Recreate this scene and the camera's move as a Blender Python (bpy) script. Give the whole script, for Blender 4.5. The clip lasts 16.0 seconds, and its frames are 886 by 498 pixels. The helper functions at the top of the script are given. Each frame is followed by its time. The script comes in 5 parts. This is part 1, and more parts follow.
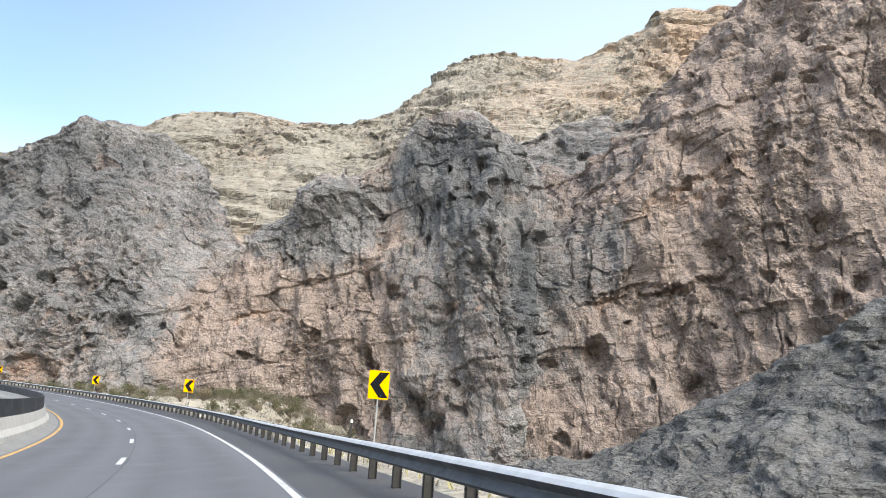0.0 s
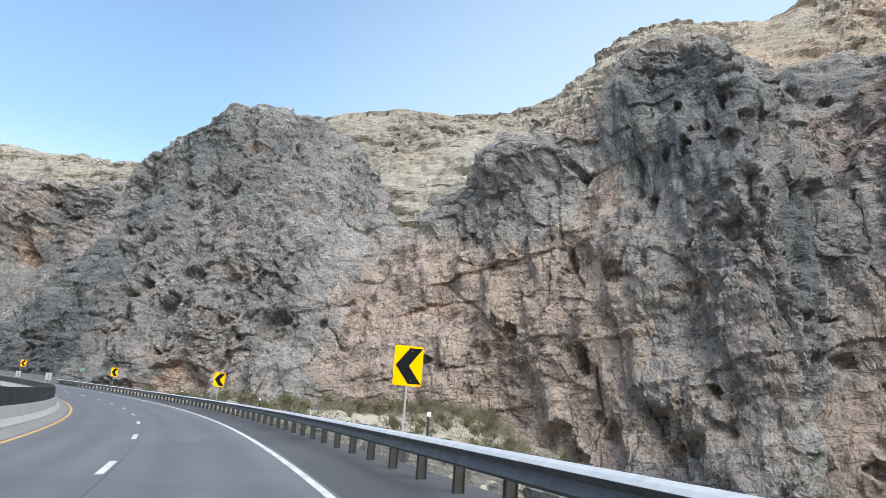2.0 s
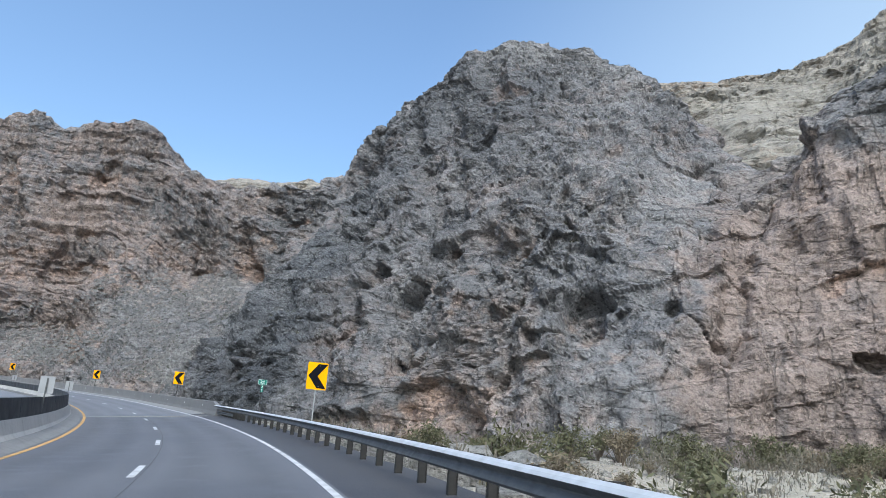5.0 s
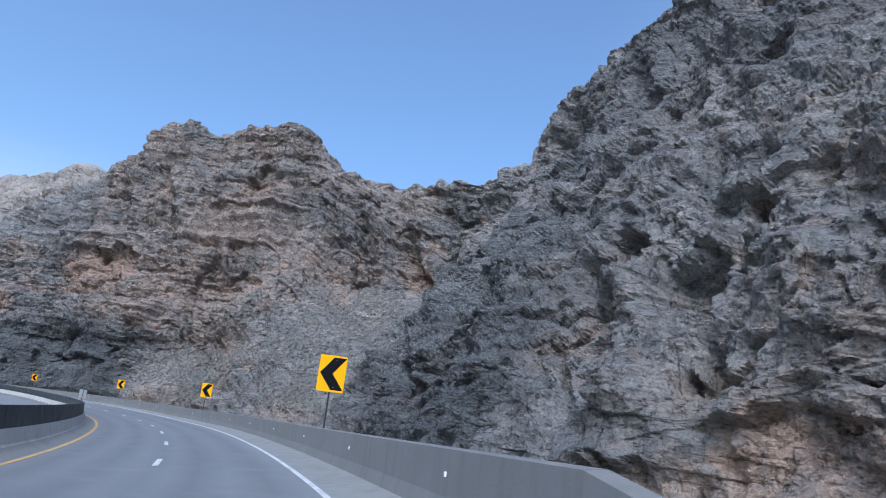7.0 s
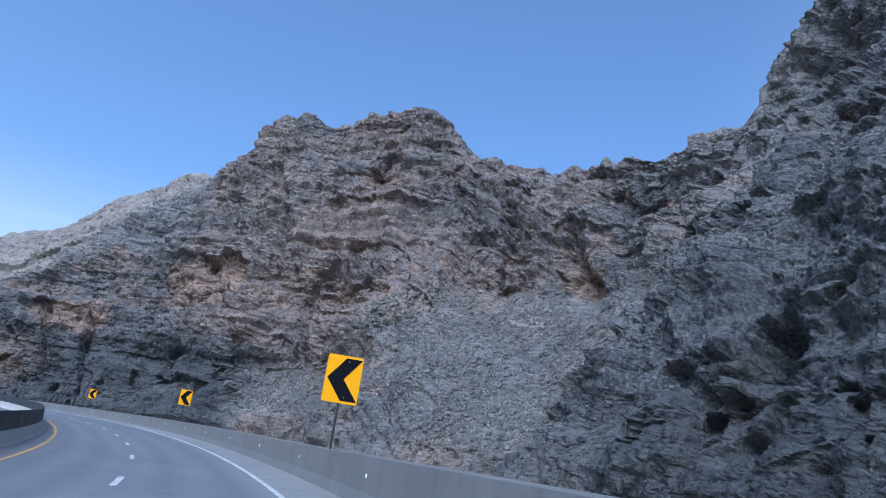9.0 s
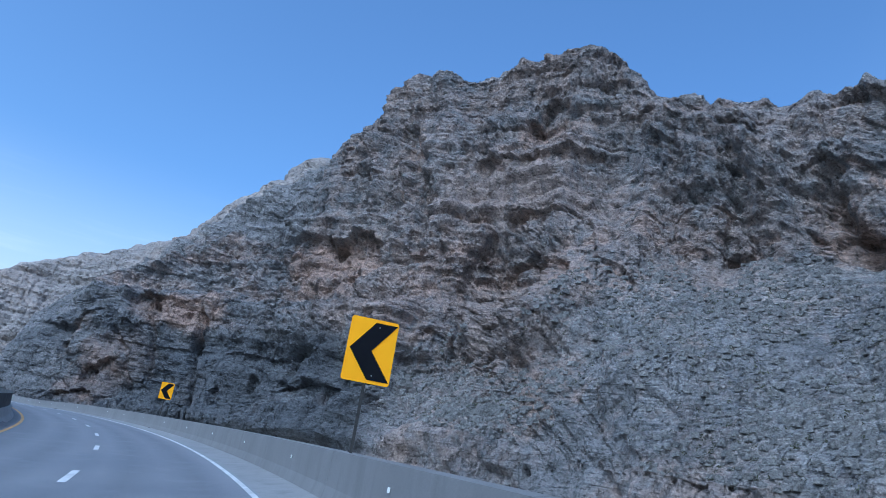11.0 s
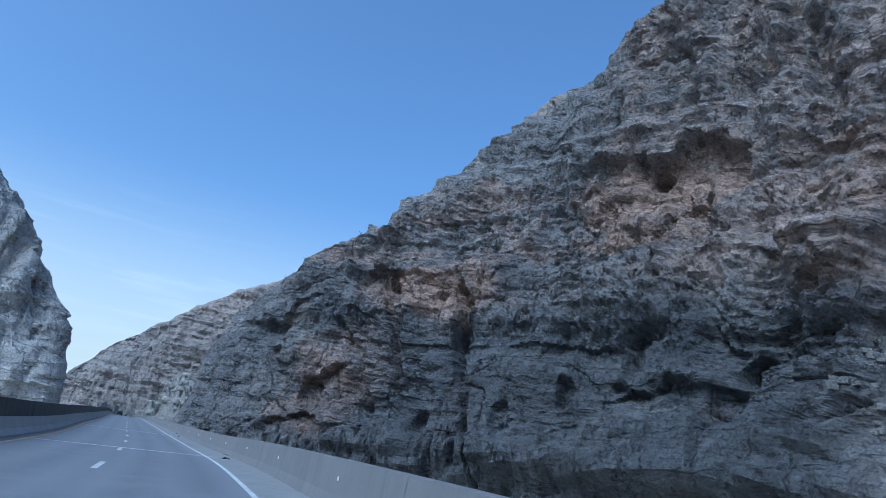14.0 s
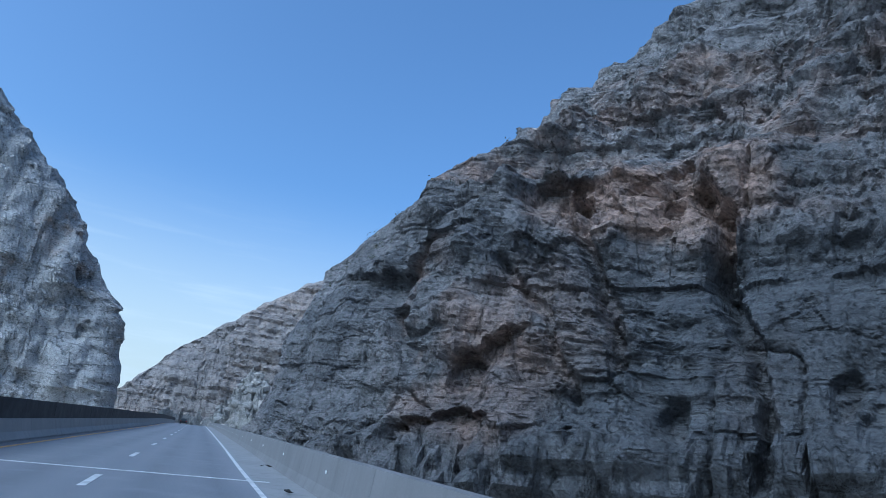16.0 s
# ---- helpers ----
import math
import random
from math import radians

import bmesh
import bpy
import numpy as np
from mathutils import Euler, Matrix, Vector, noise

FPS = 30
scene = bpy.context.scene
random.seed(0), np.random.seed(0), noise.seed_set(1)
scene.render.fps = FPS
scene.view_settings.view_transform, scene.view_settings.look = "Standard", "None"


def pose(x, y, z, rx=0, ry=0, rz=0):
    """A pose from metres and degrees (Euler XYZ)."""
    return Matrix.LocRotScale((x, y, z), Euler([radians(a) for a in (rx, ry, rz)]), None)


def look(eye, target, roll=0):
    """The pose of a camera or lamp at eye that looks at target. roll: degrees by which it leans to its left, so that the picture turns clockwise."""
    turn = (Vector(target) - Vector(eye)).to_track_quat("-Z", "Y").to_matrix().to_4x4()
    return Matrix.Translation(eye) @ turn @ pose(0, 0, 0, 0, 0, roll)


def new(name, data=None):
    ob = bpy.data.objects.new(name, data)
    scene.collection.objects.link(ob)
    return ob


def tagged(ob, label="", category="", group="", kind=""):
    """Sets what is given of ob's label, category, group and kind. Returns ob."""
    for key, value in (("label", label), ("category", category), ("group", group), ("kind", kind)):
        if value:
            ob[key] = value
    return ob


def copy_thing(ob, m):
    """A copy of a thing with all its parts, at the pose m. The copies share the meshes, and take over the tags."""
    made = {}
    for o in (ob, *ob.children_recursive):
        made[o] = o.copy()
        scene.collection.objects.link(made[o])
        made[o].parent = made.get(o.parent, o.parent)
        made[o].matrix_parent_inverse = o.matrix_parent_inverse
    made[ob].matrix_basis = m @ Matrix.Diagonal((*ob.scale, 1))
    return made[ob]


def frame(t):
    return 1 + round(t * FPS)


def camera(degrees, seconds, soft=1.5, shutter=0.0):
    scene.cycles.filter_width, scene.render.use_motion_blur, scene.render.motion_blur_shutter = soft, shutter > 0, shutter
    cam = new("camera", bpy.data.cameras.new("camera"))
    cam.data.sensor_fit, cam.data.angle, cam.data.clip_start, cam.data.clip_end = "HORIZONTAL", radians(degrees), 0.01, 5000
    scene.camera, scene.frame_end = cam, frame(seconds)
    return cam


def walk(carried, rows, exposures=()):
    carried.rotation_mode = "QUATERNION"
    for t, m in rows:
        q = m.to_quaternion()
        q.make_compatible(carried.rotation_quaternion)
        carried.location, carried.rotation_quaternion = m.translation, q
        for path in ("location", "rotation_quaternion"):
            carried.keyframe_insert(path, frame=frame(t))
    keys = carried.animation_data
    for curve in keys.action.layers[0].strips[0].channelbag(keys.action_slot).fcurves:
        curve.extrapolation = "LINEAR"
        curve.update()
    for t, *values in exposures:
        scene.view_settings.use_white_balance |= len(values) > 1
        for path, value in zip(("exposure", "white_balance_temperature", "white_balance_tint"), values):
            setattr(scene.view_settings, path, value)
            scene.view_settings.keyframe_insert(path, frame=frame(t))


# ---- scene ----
cam = camera(62.69, 16.0, soft=0.6, shutter=0.06)
PATH = [  # seconds, eye in metres, turn in degrees
    (0.0, 0.00, 0.00, 1.46, 103.92, -3.63, -0.00),
    (0.5, -4.03, 12.98, 1.36, 104.25, -3.91, 2.69),
    (1.0, -8.60, 25.81, 1.47, 104.42, -4.32, 5.81),
    (1.5, -13.69, 38.34, 1.77, 104.53, -4.14, 8.93),
    (2.0, -19.25, 50.46, 2.04, 104.28, -3.97, 11.86),
    (2.5, -25.68, 62.21, 2.35, 104.11, -4.28, 14.81),
    (3.0, -32.72, 73.79, 2.76, 104.07, -4.96, 18.26),
    (3.5, -40.14, 85.05, 3.18, 104.22, -5.02, 21.29),
    (4.0, -48.02, 95.90, 3.60, 104.54, -4.80, 23.96),
    (4.5, -56.36, 106.31, 4.04, 104.98, -4.56, 26.48),
    (5.0, -65.15, 116.27, 4.49, 105.49, -4.44, 29.02),
    (5.5, -74.36, 125.76, 4.96, 106.02, -4.55, 31.74),
    (6.0, -83.99, 134.78, 5.46, 106.51, -5.03, 34.80),
    (6.5, -94.02, 143.25, 5.99, 106.85, -5.83, 38.09),
    (7.0, -104.43, 150.93, 6.54, 107.21, -6.23, 40.79),
    (7.5, -114.93, 158.10, 7.14, 108.86, -5.98, 42.81),
    (8.0, -125.58, 164.76, 7.69, 109.99, -6.39, 44.62),
    (8.5, -136.54, 170.78, 8.27, 109.49, -7.56, 47.24),
    (9.0, -147.47, 176.39, 8.83, 108.94, -7.89, 49.36),
    (9.5, -158.58, 181.41, 9.40, 108.72, -8.08, 51.39),
    (10.0, -169.97, 185.79, 9.99, 108.71, -8.37, 53.54),
    (10.5, -181.63, 189.57, 10.59, 108.80, -8.69, 55.84),
    (11.0, -193.57, 192.81, 11.21, 108.84, -8.97, 58.32),
    (11.5, -205.78, 195.54, 11.83, 108.70, -9.14, 61.00),
    (12.0, -218.28, 197.67, 12.43, 108.37, -9.19, 63.91),
    (12.5, -231.06, 199.00, 12.92, 108.20, -9.18, 67.01),
    (13.0, -243.98, 200.08, 13.48, 108.24, -8.84, 69.80),
    (13.5, -256.91, 200.28, 14.04, 108.32, -8.51, 72.07),
    (14.0, -269.77, 199.92, 14.47, 107.92, -8.21, 74.35),
    (14.5, -282.54, 199.18, 14.89, 107.44, -7.74, 76.36),
    (15.0, -295.36, 198.16, 15.27, 107.27, -7.19, 78.01),
    (15.5, -308.11, 196.87, 15.55, 107.18, -6.85, 79.08),
    (16.0, -320.91, 195.26, 15.90, 107.22, -6.77, 79.52),
]
EXPOSURES = [(0.0, 1.38, 6800, 3), (1.5, 1.22, 6500, 1), (3.5, 1.0, 6200, 0), (6.0, 0.78, 5600, 3), (9.0, 0.53, 4920, 5), (11.3, 0.39, 4560, 0), (12.5, 0.33, 4580, -1), (16.0, 0.25, 4600, -1)]
walk(cam, [(t, pose(x, y, z, rx, ry, rz)) for t, x, y, z, rx, ry, rz in PATH], EXPOSURES)

# ---- sky and sun ----
SUN_ELEV, SUN_AZ = 46.0, 303.0          # degrees; azimuth counter-clockwise from +x
world = bpy.data.worlds.new("sky")
scene.world = world
world.use_nodes = True
wn = world.node_tree
wn.nodes.clear()
sky = wn.nodes.new("ShaderNodeTexSky")
sky.sky_type = "NISHITA"
sky.sun_disc = False
sky.sun_elevation = radians(SUN_ELEV)
sky.sun_rotation = radians(90.0 - SUN_AZ)
sky.altitude, sky.air_density, sky.dust_density, sky.ozone_density = 700, 1.0, 5.5, 1.2
bg = wn.nodes.new("ShaderNodeBackground")
bg.inputs["Strength"].default_value = 0.15
out = wn.nodes.new("ShaderNodeOutputWorld")
way = wn.nodes.new("ShaderNodeTexCoord").outputs["Generated"]


def sky_math(op, a, b):
    n = wn.nodes.new("ShaderNodeMath")
    n.operation, n.use_clamp = op, True
    for socket, v in zip(n.inputs, (a, b)):
        if hasattr(v, "is_output"):
            wn.links.new(v, socket)
        else:
            socket.default_value = v
    return n.outputs[0]


def sky_range(value, a, b):
    n = wn.nodes.new("ShaderNodeMapRange")
    n.interpolation_type = "SMOOTHSTEP"
    wn.links.new(value, n.inputs["Value"])
    n.inputs["From Min"].default_value, n.inputs["From Max"].default_value = a, b
    return n.outputs["Result"]


def sky_mix(share, under, over):
    n = wn.nodes.new("ShaderNodeMix")
    n.data_type = "RGBA"
    wn.links.new(share, n.inputs[0])
    wn.links.new(under, n.inputs[6])
    n.inputs[7].default_value = (*over, 1)
    return n.outputs[2]


toward = wn.nodes.new("ShaderNodeVectorMath")
toward.operation = "DOT_PRODUCT"
wn.links.new(way, toward.inputs[0])
toward.inputs[1].default_value = (0.34, 0.94, 0.0)      # the bright, hazy side of the sky
height = wn.nodes.new("ShaderNodeSeparateXYZ")
wn.links.new(way, height.inputs[0])
haze = sky_math("MULTIPLY", sky_range(toward.outputs["Value"], 0.5, 1.0), 0.42)
stretch = wn.nodes.new("ShaderNodeMapping")
wn.links.new(way, stretch.inputs["Vector"])
stretch.inputs["Scale"].default_value = (2.2, 2.2, 26.0)
streak = wn.nodes.new("ShaderNodeTexNoise")
wn.links.new(stretch.outputs[0], streak.inputs["Vector"])
streak.inputs["Scale"].default_value, streak.inputs["Detail"].default_value, streak.inputs["Roughness"].default_value = 2.0, 6, 0.55
low = sky_math("MULTIPLY", sky_range(height.outputs["Z"], 0.34, 0.1), sky_range(height.outputs["Z"], -0.02, 0.03))
cloud = sky_math("MULTIPLY", sky_math("MULTIPLY", sky_range(streak.outputs["Fac"], 0.5, 0.72), low), 0.45)
pale = sky_math("MULTIPLY", sky_range(height.outputs["Z"], 0.36, 0.06), 0.75)
painted = sky_mix(haze, sky.outputs[0], (4.2, 4.6, 4.9))
painted = sky_mix(pale, painted, (5.0, 4.6, 3.8))
painted = sky_mix(cloud, painted, (4.8, 4.65, 4.4))
wn.links.new(painted, bg.inputs[0])
wn.links.new(bg.outputs[0], out.inputs[0])

sun_data = bpy.data.lights.new("sun", "SUN")
sun_data.energy, sun_data.angle, sun_data.color = 1.2, radians(30), (1.0, 0.965, 0.93)
sun = new("sun", sun_data)
az, el = radians(SUN_AZ), radians(SUN_ELEV)
sun.matrix_world = look((0, 0, 300), Vector((0, 0, 300)) - Vector((math.cos(az) * math.cos(el), math.sin(az) * math.cos(el), math.sin(el))))

# ---- materials ----
class Nodes:
    """A small builder for node materials."""

    def __init__(self, name, rough=0.9, metal=0.0):
        self.mat = bpy.data.materials.new(name)
        self.mat.use_nodes = True
        self.t = self.mat.node_tree
        self.bsdf = self.t.nodes["Principled BSDF"]
        self.bsdf.inputs["Roughness"].default_value = rough
        self.bsdf.inputs["Metallic"].default_value = metal
        self.coord = self.t.nodes.new("ShaderNodeTexCoord").outputs["Object"]

    def put(self, socket, value):
        if hasattr(value, "is_output"):
            self.t.links.new(value, socket)
        else:
            socket.default_value = value

    def scaled(self, s):
        n = self.t.nodes.new("ShaderNodeMapping")
        self.put(n.inputs["Vector"], self.coord)
        n.inputs["Scale"].default_value = s
        return n.outputs[0]

    def turned(self, s, r):
        n = self.t.nodes.new("ShaderNodeMapping")
        self.put(n.inputs["Vector"], self.coord)
        n.inputs["Scale"].default_value = s
        n.inputs["Rotation"].default_value = [radians(a) for a in r]
        return n.outputs[0]

    def noise(self, scale, detail=6, rough=0.55, vector=None, distort=0.0):
        n = self.t.nodes.new("ShaderNodeTexNoise")
        self.put(n.inputs["Vector"], vector or self.coord)
        n.inputs["Scale"].default_value, n.inputs["Detail"].default_value = scale, detail
        n.inputs["Roughness"].default_value, n.inputs["Distortion"].default_value = rough, distort
        return n.outputs["Fac"]

    def facets(self, scale, vector, wobble=0.25):
        """Flat chips: the height of a slanted plane in each cell, and the cell's random number."""
        w = self.t.nodes.new("ShaderNodeTexNoise")
        self.put(w.inputs["Vector"], vector)
        w.inputs["Scale"].default_value, w.inputs["Detail"].default_value = scale * 0.9, 3
        add = self.t.nodes.new("ShaderNodeVectorMath")
        add.operation = "MULTIPLY_ADD"
        self.put(add.inputs[0], w.outputs["Color"])
        add.inputs[1].default_value = [wobble / scale * 2] * 3
        self.put(add.inputs[2], vector)
        v = self.t.nodes.new("ShaderNodeTexVoronoi")
        self.put(v.inputs["Vector"], add.outputs[0])
        v.inputs["Scale"].default_value = scale
        sub = self.t.nodes.new("ShaderNodeVectorMath")
        sub.operation = "SUBTRACT"
        self.put(sub.inputs[0], add.outputs[0])
        self.put(sub.inputs[1], v.outputs["Position"])
        mid = self.t.nodes.new("ShaderNodeVectorMath")
        mid.operation = "SUBTRACT"
        self.put(mid.inputs[0], v.outputs["Color"])
        mid.inputs[1].default_value = (0.5, 0.5, 0.5)
        dot = self.t.nodes.new("ShaderNodeVectorMath")
        dot.operation = "DOT_PRODUCT"
        self.put(dot.inputs[0], sub.outputs[0])
        self.put(dot.inputs[1], mid.outputs[0])
        sep = self.t.nodes.new("ShaderNodeSeparateColor")
        self.put(sep.inputs[0], v.outputs["Color"])
        return dot.outputs["Value"], sep.outputs[2]

    def voronoi(self, scale, feature="DISTANCE_TO_EDGE", vector=None, out="Distance"):
        n = self.t.nodes.new("ShaderNodeTexVoronoi")
        n.feature = feature
        self.put(n.inputs["Vector"], vector or self.coord)
        n.inputs["Scale"].default_value = scale
        return n.outputs[out]

    def attr(self, name):
        n = self.t.nodes.new("ShaderNodeAttribute")
        n.attribute_name = name
        return n.outputs["Fac"]

    def ramp(self, fac, stops):
        n = self.t.nodes.new("ShaderNodeValToRGB")
        self.put(n.inputs[0], fac)
        e = n.color_ramp.elements
        while len(e) < len(stops):
            e.new(0.5)
        for el_, (p, c) in zip(e, stops):
            el_.position = p
            el_.color = (c, c, c, 1) if not isinstance(c, tuple) else (*c, 1)
        return n.outputs[0]

    def mix(self, fac, a, b, mode="MIX"):
        n = self.t.nodes.new("ShaderNodeMix")
        n.data_type, n.blend_type = "RGBA", mode
        self.put(n.inputs[0], fac)
        for k, v in ((6, a), (7, b)):
            self.put(n.inputs[k], (*v, 1) if isinstance(v, tuple) else v)
        return n.outputs[2]

    def math(self, op, a, b=0.0, clamp=False):
        n = self.t.nodes.new("ShaderNodeMath")
        n.operation, n.use_clamp = op, clamp
        self.put(n.inputs[0], a)
        self.put(n.inputs[1], b)
        return n.outputs[0]

    def bump(self, height, distance, strength=1.0, normal=None):
        n = self.t.nodes.new("ShaderNodeBump")
        n.inputs["Distance"].default_value = distance
        self.put(n.inputs["Strength"], strength)
        self.put(n.inputs["Height"], height)
        if normal:
            self.put(n.inputs["Normal"], normal)
        return n.outputs[0]

    def done(self, color, normal=None, rough=None):
        self.put(self.bsdf.inputs["Base Color"], (*color, 1) if isinstance(color, tuple) else color)
        if normal:
            self.put(self.bsdf.inputs["Normal"], normal)
        if rough is not None:
            self.put(self.bsdf.inputs["Roughness"], rough)
        return self.mat


def rock_material(name, grey, dark, brown, orange, pale, crack=0.6, fine=1.0, streaks=0.5, grain=1.0, bands=0.12):
    k = Nodes(name, 0.95)
    k.bsdf.inputs["Specular IOR Level"].default_value = 0.2
    big = k.noise(0.045, 5, 0.6, distort=0.6)
    mid = k.noise(0.35, 8, 0.62)
    small = k.noise(2.6, 9, 0.65)
    streak = k.noise(1.0, 7, 0.6, k.scaled((0.42, 0.42, 0.035)), 0.4)
    beds = k.noise(1.0, 6, 0.6, k.turned((0.03, 0.03, 0.55), (6, 4, 0)), 0.5)
    col = k.mix(k.ramp(big, [(0.35, 0.0), (0.62, 1.0)]), grey, tuple(0.5 * (a + b) for a, b in zip(grey, dark)))
    share = k.math("ADD", k.attr("tone"), k.math("MULTIPLY", k.math("SUBTRACT", mid, 0.5), 1.1))
    col = k.mix(k.ramp(share, [(0.34, 0.0), (0.72, 1.0)]), col, brown)
    col = k.mix(k.ramp(k.math("ADD", k.attr("rust"), k.math("MULTIPLY", k.math("SUBTRACT", mid, 0.5), 0.7)), [(0.42, 0.0), (0.75, 1.0)]), col, orange)
    # Blend to dark: rock varnish, and shade put into the colour
    col = k.mix(k.math("MULTIPLY", k.ramp(k.math("ADD", k.attr("coat_shade"), k.math("MULTIPLY", k.math("SUBTRACT", mid, 0.5), 0.8)), [(0.25, 0.0), (0.85, 1.0)]), 0.9), col, dark)
    col = k.mix(k.math("MULTIPLY", k.ramp(streak, [(0.5, 0.0), (0.68, 1.0)]), streaks), col, dark)
    col = k.mix(k.math("MULTIPLY", k.ramp(beds, [(0.54, 0.0), (0.7, 1.0)]), bands), col, pale)
    col = k.mix(k.math("MULTIPLY", k.ramp(k.math("ADD", k.attr("scree"), k.math("MULTIPLY", k.math("SUBTRACT", small, 0.5), 0.9)), [(0.4, 0.0), (0.7, 1.0)]), 0.42), col, pale)
    rough_part = k.math("ADD", k.math("MULTIPLY", k.attr("broken"), 0.55), 0.45)
    h1, c1 = k.facets(0.42 / grain, k.turned((1.0, 1.0, 1.25), (16, 10, 20)))
    h2, c2 = k.facets(1.5 / grain, k.turned((1.0, 1.0, 1.3), (-12, 14, 50)))
    col = k.mix(1.0, col, k.ramp(small, [(0.33, 0.72), (0.67, 1.26)]), "MULTIPLY")
    # Dark specks: the shade of small pits, put into the colour
    pit_shade = k.noise(0.9 / grain, 10, 0.68, k.turned((1.0, 1.0, 1.6), (9, 5, 0)))
    col = k.mix(1.0, col, k.ramp(pit_shade, [(0.38, 0.5), (0.46, 1.0)]), "MULTIPLY")
    col = k.mix(1.0, col, k.ramp(k.noise(0.11, 12, 0.7), [(0.3, 0.82), (0.7, 1.15)]), "MULTIPLY")
    col = k.mix(1.0, col, k.ramp(c1, [(0.0, 0.93), (1.0, 1.07)]), "MULTIPLY")
    col = k.mix(1.0, col, k.ramp(c2, [(0.0, 0.94), (1.0, 1.06)]), "MULTIPLY")
    # joints: long warped splits across and down the beds, and thin bedding lines
    split = k.noise(0.14 / grain, 4, 0.5, k.turned((1.0, 1.0, 0.22), (14, 8, 0)), 0.15)
    slant = k.noise(0.12 / grain, 4, 0.5, k.turned((0.3, 0.3, 1.7), (8, -6, 10)), 0.1)
    short = k.noise(0.42 / grain, 3, 0.5, k.turned((1.0, 1.0, 0.4), (-12, 16, 40)), 0.15)
    line = [(0.487, 1.0), (0.498, 0.0), (0.502, 0.0), (0.513, 1.0)]
    edge = k.math("MULTIPLY", k.ramp(split, line), k.ramp(slant, line))
    chip = k.ramp(short, line)
    thin = k.noise(1.0 / grain, 4, 0.65, k.turned((0.09, 0.09, 2.6), (5, 3, 0)), 0.25)
    # Crevice shade that the bumps can't cast, darkened into the crack lines
    col = k.mix(1.0, col, k.ramp(edge, [(0.0, 0.82), (0.7, 1.0)]), "MULTIPLY")
    col = k.mix(1.0, col, k.ramp(chip, [(0.0, 0.86), (0.7, 1.0)]), "MULTIPLY")
    n1 = k.bump(h1, 0.85 * fine, rough_part)
    n2 = k.bump(h2, 0.6 * fine, rough_part, n1)
    n3 = k.bump(edge, 0.9 * crack, 1.0, n2)
    n3 = k.bump(chip, 0.4 * crack, rough_part, n3)
    layered = k.attr("layered")
    col = k.mix(1.0, col, k.ramp(k.math("MULTIPLY", k.ramp(thin, [(0.42, 1.0), (0.47, 0.0)]), layered), [(0.0, 1.0), (1.0, 0.84)]), "MULTIPLY")
    n4 = k.bump(k.ramp(thin, [(0.4, 0.0), (0.47, 0.8), (0.6, 1.0)]), 0.5 * fine, k.math("ADD", k.math("MULTIPLY", layered, 0.55), 0.15), n3)
    n5 = k.bump(k.noise(1.3 / grain, 10, 0.66), 0.8 * fine, 1.0, n4)
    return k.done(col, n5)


ROCK = rock_material("limestone_grey_brown", (0.292, 0.285, 0.288), (0.098, 0.105, 0.117), (0.345, 0.282, 0.253), (0.4, 0.295, 0.243), (0.4, 0.392, 0.385))
ROCK_PALE = rock_material("limestone_pale_terrace", (0.32, 0.3, 0.262), (0.21, 0.19, 0.17), (0.36, 0.275, 0.215), (0.4, 0.29, 0.215), (0.37, 0.35, 0.31), 0.6, 1.0, 0.3, 3.0, 0.4)
ROCK_BLUE = rock_material("limestone_slab_grey", (0.155, 0.155, 0.155), (0.075, 0.072, 0.07), (0.135, 0.115, 0.1), (0.17, 0.135, 0.11), (0.27, 0.275, 0.28))
ROCK_LIGHT = rock_material("limestone_light_grey", (0.48, 0.477, 0.473), (0.33, 0.33, 0.33), (0.41, 0.37, 0.335), (0.43, 0.345, 0.285), (0.54, 0.54, 0.53), 0.6, 0.9, 0.3)

ROCK_FAR = rock_material("limestone_far_grey_brown", (0.31, 0.288, 0.276), (0.21, 0.196, 0.19), (0.34, 0.288, 0.258), (0.36, 0.288, 0.24), (0.37, 0.35, 0.333), 0.6, 0.8, 0.3, 2.2, 0.2)


def ground_material():
    k = Nodes("desert_gravel", 0.95)
    a = k.noise(0.12, 6)
    b = k.noise(3.0, 9, 0.7)
    stones = k.voronoi(2.2, "F1")
    col = k.mix(k.ramp(a, [(0.4, 0.0), (0.62, 1.0)]), (0.29, 0.26, 0.215), (0.36, 0.335, 0.27))
    col = k.mix(k.ramp(b, [(0.45, 0.0), (0.7, 1.0)]), col, (0.46, 0.435, 0.39))
    col = k.mix(k.ramp(stones, [(0.1, 0.4), (0.35, 0.0)]), col, (0.4, 0.37, 0.34))
    return k.done(col, k.bump(b, 0.12, 1.0, k.bump(stones, 0.25, 0.8)))


def asphalt_material(name, base, light, seam=0.5):
    k = Nodes(name, 0.7)
    a = k.noise(0.25, 5)
    b = k.noise(90.0, 4, 0.7)
    w = k.noise(0.8, 6, 0.6, k.scaled((1, 1, 1)))
    col = k.mix(k.ramp(a, [(0.35, 0.0), (0.65, 1.0)]), base, light)
    col = k.mix(k.math("MULTIPLY", k.attr("wheel"), 0.8), col, tuple(c * 0.66 for c in base))
    col = k.mix(k.math("MULTIPLY", k.ramp(w, [(0.52, 0.0), (0.7, 1.0)]), 0.5), col, light)
    col = k.mix(1.0, col, k.ramp(b, [(0.25, 0.75), (0.75, 1.22)]), "MULTIPLY")
    return k.done(col, k.bump(b, 0.006), k.ramp(a, [(0.3, 0.58), (0.7, 0.72)]))


